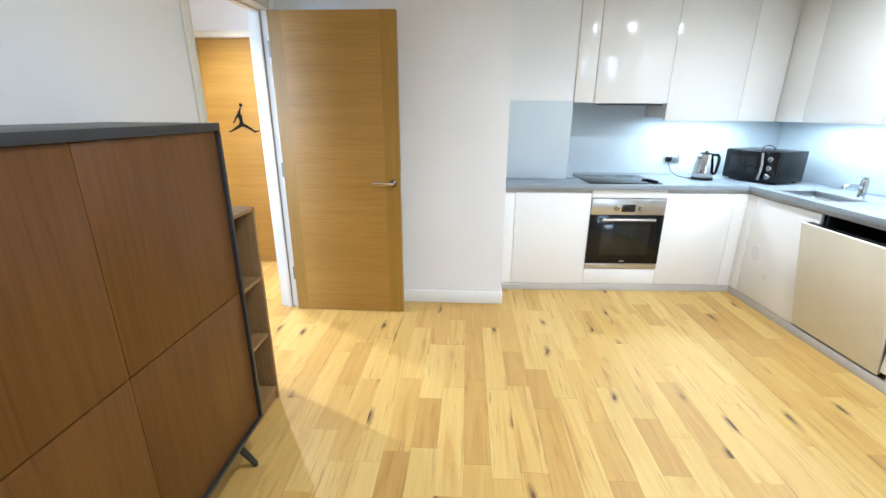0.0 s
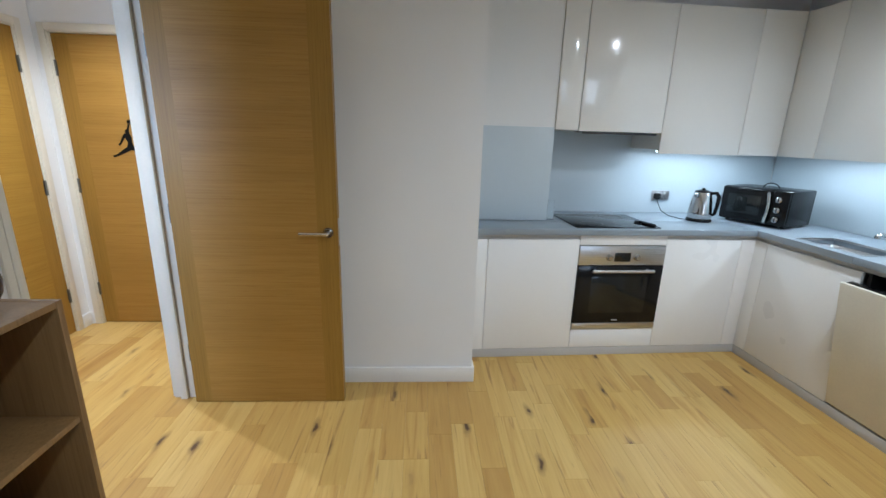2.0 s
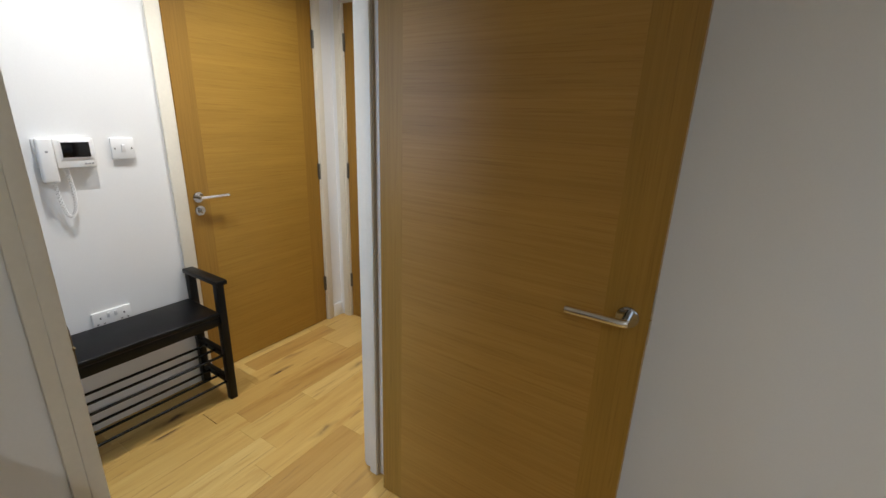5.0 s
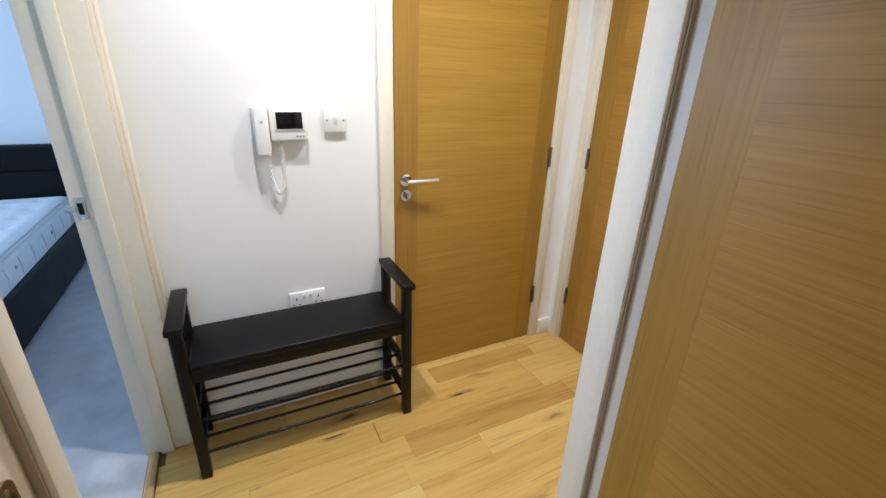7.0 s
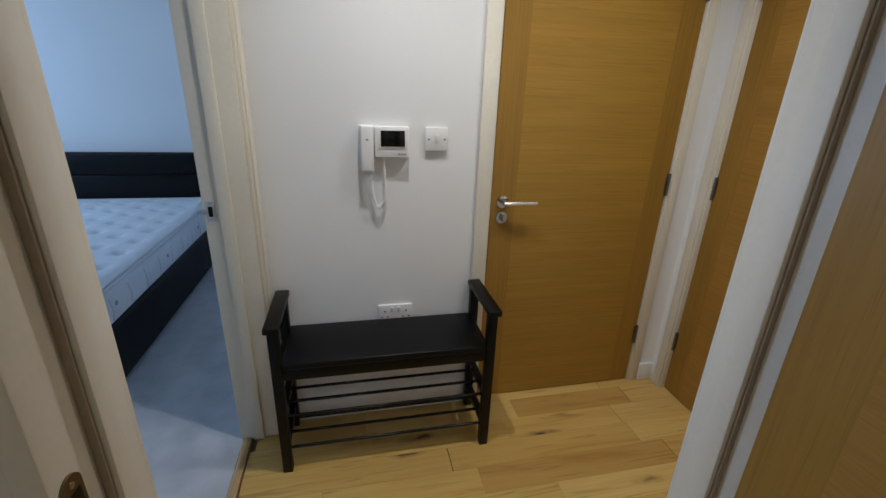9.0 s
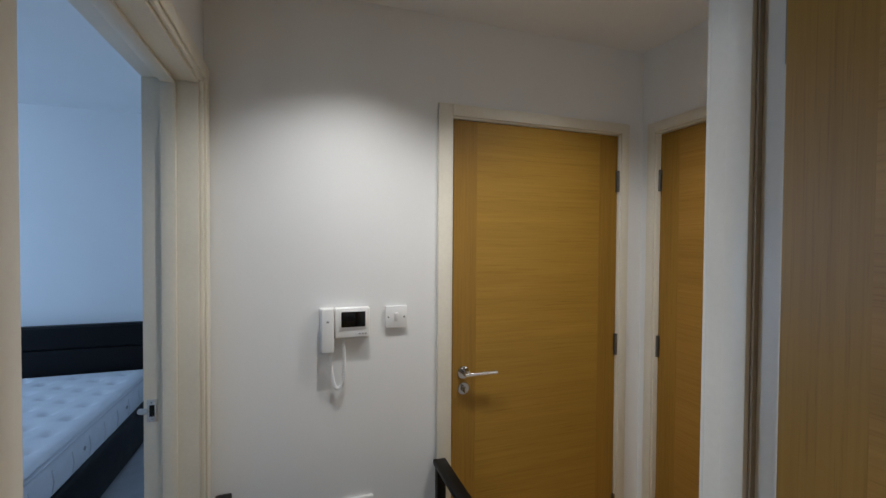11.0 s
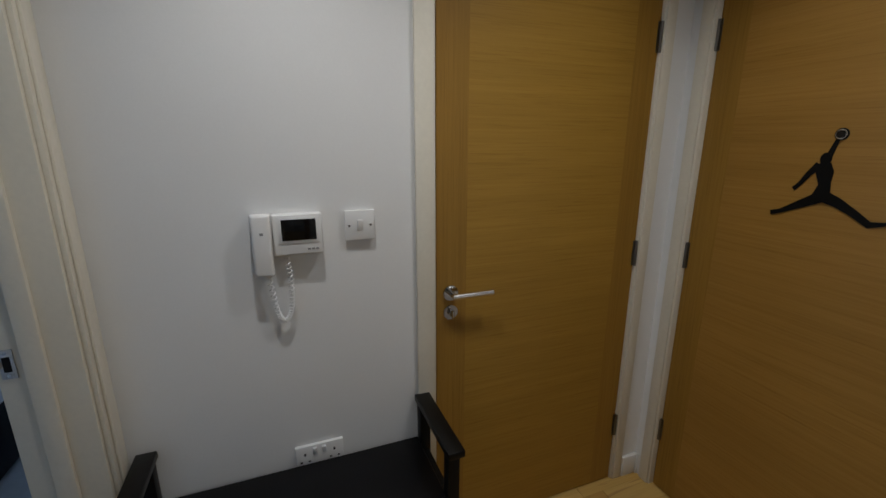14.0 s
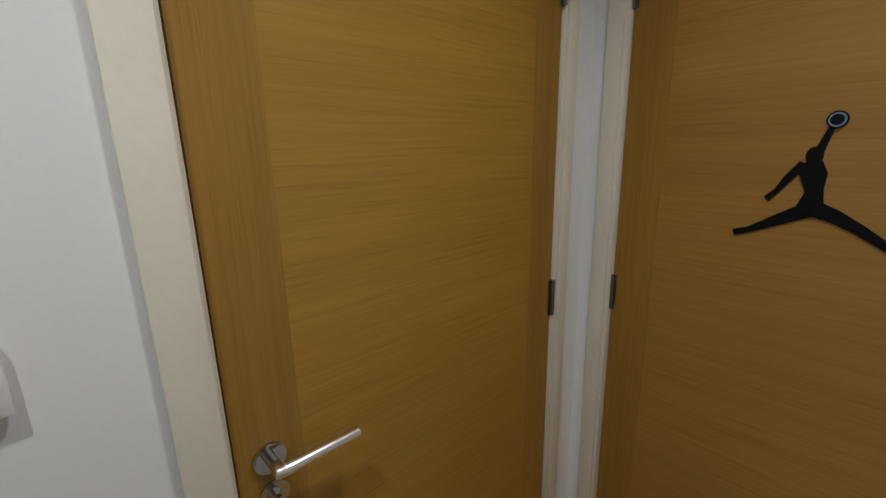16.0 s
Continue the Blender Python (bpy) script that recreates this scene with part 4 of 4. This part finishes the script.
# ---- living room furniture ----
PLACE = pose(0.055, -0.012, 0)
sb = thing("sideboard", (-0.99, 0.76, 0), "walnut veneered highboard in a black frame on splayed legs", "sideboard")
X0, X1, A, B, Z0, Z1 = -1.185, -0.785, 0.185, 1.33, 0.197, 1.412
T, TT = 0.016, 0.026
bm = bmesh.new()
bx(bm, X0, X1, A, B, Z1 - TT, Z1, 0.002), bx(bm, X0, X1, A, B, Z0, Z0 + T, 0.002), bx(bm, X0, X1, A, A + T, Z0 + T, Z1 - TT, 0.002), bx(bm, X0, X1, B - T, B, Z0 + T, Z1 - TT, 0.002)
part("frame", bm, BLACK_METAL, sb, "thin black outer frame")
part("back", box(X0, X0 + 0.012, A + T, B - T, Z0 + T, Z1 - TT), BLACK_METAL, sb, smooth=False)
part("body", box(X0 + 0.0125, X1 - 0.034, A + T, B - T, Z0 + T, Z1 - TT), WALNUT, sb, smooth=False)
MID, ROW = 0.757, 0.787
for y0, y1 in ((A + T + 0.002, MID - 0.0008), (MID + 0.0008, B - T - 0.002)):
    for z0, z1 in ((Z0 + T + 0.002, ROW - 0.002), (ROW + 0.002, Z1 - TT - 0.002)):
        part("door", box(X1 - 0.032, X1 - 0.012, y0, y1, z0, z1, 0.0015), WALNUT, sb, "walnut veneered push-open door")
for x, sx in ((-1.1, -0.05), (-0.87, 0.055)):
    for y, sy in ((0.3, -0.05), (1.2, 0.06)):
        lg = part("leg", tube(bmesh.new(), [(x, y, Z0), (x + sx * 0.2, y + sy * 0.2, 0.165), (x + sx, y + sy, 0.012), (x + sx, y + sy, 0.0)], [0.019, 0.017, 0.012, 0.012], 12), BLACK_METAL, sb)
        part("mount", box(x - 0.04, x + 0.04, y - 0.04, y + 0.04, Z0 - 0.006, Z0 - 0.0005, 0.001), BLACK_METAL, lg)

PLACE = pose(0.047, -0.042, 0)
bc = thing("bookcase", (-1.05, 1.545, 0), "low pale oak bookcase with empty open shelves", "bookcase")
P0, P1, Q0, Q1, H = -1.186, -0.899, 1.367, 1.75, 1.033
part("side_panel", box(P0, P1, Q0, Q0 + 0.018, 0, H, 0.001), BIRCH, bc)
part("side_panel", box(P0, P1, Q1 - 0.018, Q1, 0, H, 0.001), BIRCH, bc)
part("top", box(P0, P1 - 0.001, Q0 + 0.018, Q1 - 0.018, H - 0.018, H - 0.0005, 0.001), BIRCH, bc)
part("back", box(P0, P0 + 0.005, Q0 + 0.018, Q1 - 0.018, 0.06, H - 0.018), BIRCH, bc, smooth=False)
for z in (0.372, 0.675):
    part("shelf", box(P0 + 0.006, P1 - 0.006, Q0 + 0.0185, Q1 - 0.0185, z, z + 0.018, 0.001), BIRCH, bc)
part("base_shelf", box(P0 + 0.006, P1 - 0.002, Q0 + 0.0185, Q1 - 0.0185, 0.06, 0.078, 0.001), BIRCH, bc)
part("kickboard", box(P1 - 0.03, P1 - 0.012, Q0 + 0.0185, Q1 - 0.0185, 0, 0.0595, 0.001), BIRCH, bc)

PX, PY = -1.035, 1.66
pl = thing("potted_plant", (PX, PY, H), "small green succulent in a dark blue glazed pot", "plant")
part("pot", lathe(bmesh.new(), (PX, PY, H), [(0.035, 0), (0.045, 0.006), (0.062, 0.04), (0.066, 0.07), (0.060, 0.105), (0.056, 0.108), (0.052, 0.104), (0.054, 0.09)]), POT, pl, "rounded dark blue glazed pot")
part("soil", lathe(bmesh.new(), (PX, PY, H + 0.085), [(0.053, 0), (0.05, 0.006), (0.02, 0.009)]), SOIL, pl)
rnd = random.Random(4)
for k in range(26):
    a, up, ln = k * 2.4, 0.25 + 1.1 * (k / 26), 0.085 - 0.035 * (k / 26) + rnd.uniform(-0.008, 0.008)
    d = Vector((math.cos(a) * math.cos(up), math.sin(a) * math.cos(up), math.sin(up)))
    c0 = Vector((PX, PY, H + 0.095))
    pts = [c0 + d * ln * f + Vector((0, 0, 0.012 * f * f)) for f in (0.0, 0.25, 0.55, 0.8, 0.95, 1.0)]
    part("leaf", tube(bmesh.new(), pts, [0.004, 0.007, 0.0095, 0.0075, 0.004, 0.001], 7), LEAF, pl)

# ---- hall ----
PLACE = pose(-0.052, -0.072, 0)
bench = thing("shoe_bench", (-2.23, 2.4, 0), "black stained wooden bench with metal shoe racks", "bench")
BX0, BX1, BY0, BY1, F = -2.367, -2.082, 1.985, 2.815, 0.036
for x in (BX0, BX1 - F):
    for y in (BY0, BY1 - F):
        part("leg", box(x, x + F, y, y + F, 0, 0.628, 0.003), BLACK, bench)
for y in (BY0, BY1 - F):
    part("armrest", box(BX0 - 0.003, BX1 + 0.02, y - 0.008, y + F + 0.008, 0.6285, 0.651, 0.004), BLACK, bench)
    part("side_rail", box(BX0 + F, BX1 - F, y + 0.006, y + F - 0.006, 0.232, 0.267, 0.002), BLACK, bench)
    part("side_rail", box(BX0 + F, BX1 - F, y + 0.006, y + F - 0.006, 0.085, 0.12, 0.002), BLACK, bench)
    part("side_rail", box(BX0 + F, BX1 - F, y + 0.006, y + F - 0.006, 0.42, 0.455, 0.002), BLACK, bench)
part("seat", box(BX0 + 0.003, BX1 - 0.003, BY0 + F + 0.0005, BY1 - F - 0.0005, 0.466, 0.491, 0.006, 3), LEATHER, bench, "worn black padded seat")
part("apron", box(BX1 - 0.028, BX1 - 0.008, BY0 + F, BY1 - F, 0.42, 0.4655, 0.002), BLACK, bench)
part("apron", box(BX0 + 0.008, BX0 + 0.028, BY0 + F, BY1 - F, 0.42, 0.4655, 0.002), BLACK, bench)
for z, xs in ((0.25, (-2.27, -2.19, -2.108)), (0.1, (-2.27, -2.19, -2.108))):
    for x in xs:
        part("rack_bar", rod(bmesh.new(), (x, BY0 + F - 0.01, z), (x, BY1 - F + 0.01, z), 0.0062, seg=12), BLACK_GLOSS, bench, "glossy black metal rod")

PLACE = HALL
PLACE = PLACE @ pose(0, 0, 0.013)
ic = thing("door_entry_phone", (-2.385, 2.44, 1.1), "white video door phone with a coiled cord", "intercom")
IX = -2.385
part("base_unit", box(IX, IX + 0.036, 2.402, 2.53, 1.163, 1.276, 0.005, 3), PLASTIC, ic, "white plastic panel with a dark screen")
part("bezel", box(IX + 0.036, IX + 0.039, 2.418, 2.52, 1.198, 1.268, 0.001), PLASTIC, ic)
part("screen", box(IX + 0.039, IX + 0.0405, 2.424, 2.513, 1.205, 1.262, 0.0005), BLACK_GLASS, ic, "dark screen")
for k in range(3):
    part("button", box(IX + 0.0362, IX + 0.038, 2.488 + 0.011 * k, 2.496 + 0.011 * k, 1.176, 1.181, 0.0005), GREYTEXT, ic)
part("cradle", box(IX, IX + 0.018, 2.347, 2.4015, 1.17, 1.276, 0.004), PLASTIC, ic)
hs = part("handset", box(IX + 0.019, IX + 0.052, 2.35, 2.3985, 1.113, 1.28, 0.008, 3), PLASTIC, ic, "white handset on its cradle")
part("mark", box(IX + 0.052, IX + 0.0525, 2.37, 2.379, 1.226, 1.233), GREYTEXT, hs, smooth=False)
path = [Vector((IX + 0.02, 2.43, 1.163)), Vector((IX + 0.022, 2.436, 1.11)), Vector((IX + 0.022, 2.437, 1.045)), Vector((IX + 0.022, 2.43, 0.995)), Vector((IX + 0.022, 2.415, 0.973)), Vector((IX + 0.024, 2.4, 0.988)), Vector((IX + 0.026, 2.389, 1.045)), Vector((IX + 0.03, 2.381, 1.122))]
spine = []
for i in range(len(path) - 1):
    p0, p1, p2, p3 = path[max(i - 1, 0)], path[i], path[i + 1], path[min(i + 2, len(path) - 1)]
    for s in np.linspace(0, 1, 40, endpoint=False):
        s = float(s)
        spine.append(0.5 * (2 * p1 + (p2 - p0) * s + (2 * p0 - 5 * p1 + 4 * p2 - p3) * s * s + (3 * p1 - p0 - 3 * p2 + p3) * s ** 3))
coil = []
for i, p in enumerate(spine[:-1]):
    d = (spine[i + 1] - p).normalized()
    a = Vector((1, 0, 0))
    b = d.cross(a).normalized()
    ang = i * 0.82
    coil.append(p + 0.0058 * (math.cos(ang) * a + math.sin(ang) * b))
part("cord", tube(bmesh.new(), coil, 0.0019, 6), PLASTIC, ic, "coiled white cord")
PLACE = HALL @ pose(0, 0, 0.004)

sw = thing("light_switch", (-2.385, 2.637, 1.19), "white plastic light switch on the hall wall", "switch")
part("box", box(IX, IX + 0.008, 2.596, 2.678, 1.199, 1.281, 0.002), PLASTIC, sw)
part("plate", box(IX + 0.0082, IX + 0.016, 2.594, 2.68, 1.196, 1.283, 0.003), PLASTIC, sw)
part("rocker", bx(bmesh.new(), 0, 0.006, -0.0075, 0.0075, -0.016, 0.016, 0.001, m=pose(IX + 0.014, 2.637, 1.24, 0, 9)), PLASTIC, sw)
for y in (2.606, 2.668):
    part("screw", rod(bmesh.new(), (IX + 0.0155, y, 1.239), (IX + 0.0168, y, 1.239), 0.0035, seg=12), HINGE, sw)
PLACE = HALL @ pose(0, 0, 0.018)
so = thing("double_socket", (-2.385, 2.477, 0.445), "white double socket low on the wall behind the bench", "socket")
part("plate", box(IX, IX + 0.012, 2.404, 2.55, 0.446, 0.532, 0.003), PLASTIC, so)
for y in (2.463, 2.491):
    part("rocker", bx(bmesh.new(), 0, 0.006, -0.006, 0.006, -0.012, 0.012, 0.001, m=pose(IX + 0.01, y, 0.512, 0, 8)), PLASTIC, so)
for y in (2.432, 2.522):
    bm = bmesh.new()
    bx(bm, IX + 0.0115, IX + 0.0124, y - 0.003, y + 0.003, 0.498, 0.507), bx(bm, IX + 0.0115, IX + 0.0124, y - 0.016, y - 0.009, 0.474, 0.479), bx(bm, IX + 0.0115, IX + 0.0124, y + 0.009, y + 0.016, 0.474, 0.479)
    part("pin_hole", bm, BLACK_METAL, so, smooth=False)

# ---- bedroom ----
PLACE = pose(0.004, -0.08, 0)
bed = thing("bed", (-3.8, 0.4, 0), "double bed with a black leather frame and headboard", "bed")
E0, E1, S0, S1 = -4.8, -2.745, -0.4, 1.17
part("headboard", box(-4.885, E0, S0 - 0.03, S1 + 0.03, 0.03, 0.865, 0.02, 3), LEATHER, bed)
part("headboard_panel", box(E0 + 0.0005, E0 + 0.02, S0, S1, 0.69, 0.855, 0.01, 3), LEATHER, bed)
part("headboard_panel", box(E0 + 0.0005, E0 + 0.02, S0, S1, 0.35, 0.685, 0.01, 3), LEATHER, bed)
part("side_rail", box(E0 + 0.001, E1 - 0.056, S1 - 0.055, S1, 0.03, 0.315, 0.015, 3), LEATHER, bed)
part("side_rail", box(E0 + 0.001, E1 - 0.056, S0, S0 + 0.055, 0.03, 0.315, 0.015, 3), LEATHER, bed)
part("footboard", box(E1 - 0.055, E1, S0, S1, 0.03, 0.315, 0.015, 3), LEATHER, bed)
part("slats", box(E0 + 0.01, E1 - 0.06, S0 + 0.06, S1 - 0.06, 0.22, 0.25), BLACK, bed, smooth=False)
for x in (-4.7, E1 - 0.06):
    for y in (S0 + 0.05, S1 - 0.05):
        part("foot", rod(bmesh.new(), (x, y, 0), (x, y, 0.04), 0.025), BLACK_METAL, bed)

mt = thing("mattress", (-3.78, 0.4, 0.25), "bare white tufted mattress on the bed", "mattress")
MX0, MX1, MY0, MY1, MZ0, MZ1 = -4.77, -2.775, -0.36, 1.145, 0.252, 0.495
bm = bmesh.new()
NX, NY = 100, 76
tufts = [(MX0 + 0.15 + 0.21 * i + (0.1 if j % 2 else 0), MY0 + 0.13 + 0.155 * j) for i in range(9) for j in range(9)]
grid = []
for i in range(NX + 1):
    row = []
    for j in range(NY + 1):
        x, y = MX0 + 0.02 + (MX1 - MX0 - 0.04) * i / NX, MY0 + 0.02 + (MY1 - MY0 - 0.04) * j / NY
        z = MZ1 + 0.012
        for tx, ty in tufts:
            q = ((x - tx) ** 2 + (y - ty) ** 2) / 0.0011
            if q < 9:
                z -= 0.026 * math.exp(-q)
        e = min(x - MX0, MX1 - x, y - MY0, MY1 - y)
        z -= 0.02 * max(0, 1 - (e - 0.02) / 0.05) ** 2
        row.append(bm.verts.new((x, y, z)))
    grid.append(row)
for i in range(NX):
    for j in range(NY):
        bm.faces.new((grid[i][j], grid[i + 1][j], grid[i + 1][j + 1], grid[i][j + 1]))
part("top_panel", bm, TICKING, mt, "tufted white top")
part("border", box(MX0, MX1, MY0, MY1, MZ0, MZ1 - 0.012, 0.04, 4), TICKING, mt, "quilted white side")
for z in (MZ1 - 0.016, MZ0 + 0.018):
    ring = []
    for cx, cy, a0 in ((MX1 - 0.05, MY1 - 0.05, 0), (MX0 + 0.05, MY1 - 0.05, 90), (MX0 + 0.05, MY0 + 0.05, 180), (MX1 - 0.05, MY0 + 0.05, 270)):
        ring += [(cx + 0.05 * math.cos(radians(a0 + a)), cy + 0.05 * math.sin(radians(a0 + a)), z) for a in (0, 22, 45, 68, 90)]
    part("piping", tube(bmesh.new(), ring + ring[:1], 0.006, 8), PIPING, mt)
for k in range(10):
    x = MX1 - 0.12 - 0.19 * k
    part("stitch", tube(bmesh.new(), [(x, MY1 + 0.001, 0.325), (x - 0.015, MY1 + 0.002, 0.37), (x, MY1 + 0.001, 0.435)], 0.003, 6), PIPING, mt)
for x in (-2.95, -3.6, -4.2):
    part("vent_eyelet", rod(bmesh.new(), (x, MY1, 0.39), (x, MY1 + 0.003, 0.39), 0.012, seg=18), GREYTEXT, mt)

# ---- floors ----
PLACE = Matrix()
bm = bmesh.new()
bx(bm, -4.9, -1.266, -1.8, 1.725, -0.03, 0.004)
solid("floor_bedroom", bm, CARPET, "pale grey fitted carpet in the bedroom", "carpet", "structure", smooth=False)
solid("threshold", box(-2.341, -1.40, 1.727, 1.761, -0.01, 0.009, 0.004), STRIP, "oak threshold strip between carpet and boards", "threshold", "structure")
solid("ground_slab", box(-5.0, 3.5, -4.1, 4.2, -0.2, -0.031), SLAB, "plain slab under the flat", "slab", "structure", smooth=False)
floor = solid("floor", box(-2.5, 3.4, -4.0, 4.1, -0.03, -0.016), SLAB, "rustic oak board floor with dark knots", "floor", "structure", smooth=False)

PW = 0.12
CACHE = {}


def board_mesh(w, length):
    """A board with eased edges, lying along y, about its centre."""
    key = (round(w, 3), round(length, 2))
    if key not in CACHE:
        a, b, e = key[0] / 2 - 0.0001, key[1] / 2 - 0.0001, 0.0005
        vs = [(sx * a, sy * b, -0.015) for sx, sy in ((-1, -1), (1, -1), (1, 1), (-1, 1))]
        vs += [(sx * a, sy * b, -0.0009) for sx, sy in ((-1, -1), (1, -1), (1, 1), (-1, 1))]
        vs += [(sx * (a - e), sy * (b - e), 0.0) for sx, sy in ((-1, -1), (1, -1), (1, 1), (-1, 1))]
        fs = [(8, 9, 10, 11)] + [(k + i, k + (i + 1) % 4, k + 4 + (i + 1) % 4, k + 4 + i) for k in (0, 4) for i in range(4)]
        me = bpy.data.meshes.new("board")
        me.from_pydata(vs, [], fs)
        me.materials.append(PLANK)
        CACHE[key] = (me, vs, fs)
    return CACHE[key]


rnd = random.Random(11)
far_v, far_f, count = [], [], 0
for i in range(-22, 28):
    x0 = 0.135 + PW * i
    x1 = min(x0 + PW, 3.3)
    hall = x1 <= -1.24
    x0 = max(x0, -2.462 if hall else -5)
    if x1 - x0 < 0.02 or x0 > 3.29:
        continue
    lo, hi = (1.763, 3.79) if hall else (-4.0, 4.0)
    if not hall and x1 > -1.3 and x0 < -1.17:
        lo, hi = 1.915, 2.825
    y = lo - rnd.uniform(0, 0.5)
    while y < hi:
        length = rnd.choice((0.35, 0.45, 0.55, 0.6, 0.7, 0.85))
        a, b = max(y, lo), min(y + length, hi)
        y += length
        if b - a < 0.04:
            continue
        if hi - b < 0.12:
            b, y = hi, hi
        xc, yc, ln = (x0 + x1) / 2, (a + b) / 2, round(b - a, 2)
        me, vs, fs = board_mesh(x1 - x0, ln)
        if (hall or yc > 0.75) and yc < 3.45 and xc < 2.5 and count < 300:
            ob = new("board", me)
            ob.parent = floor
            ob.location = (xc, yc, 0)
            count += 1
        else:
            k = len(far_v)
            far_v += [(x + xc, yy + yc, z) for x, yy, z in vs]
            far_f += [tuple(k + q for q in f) for f in fs]
me = bpy.data.meshes.new("boards")
me.from_pydata(far_v, [], far_f)
me.materials.append(PLANK_FAR)
rest = new("boards", me)
rest.parent = floor
tagged(rest, "the oak boards further off", kind="stuff")
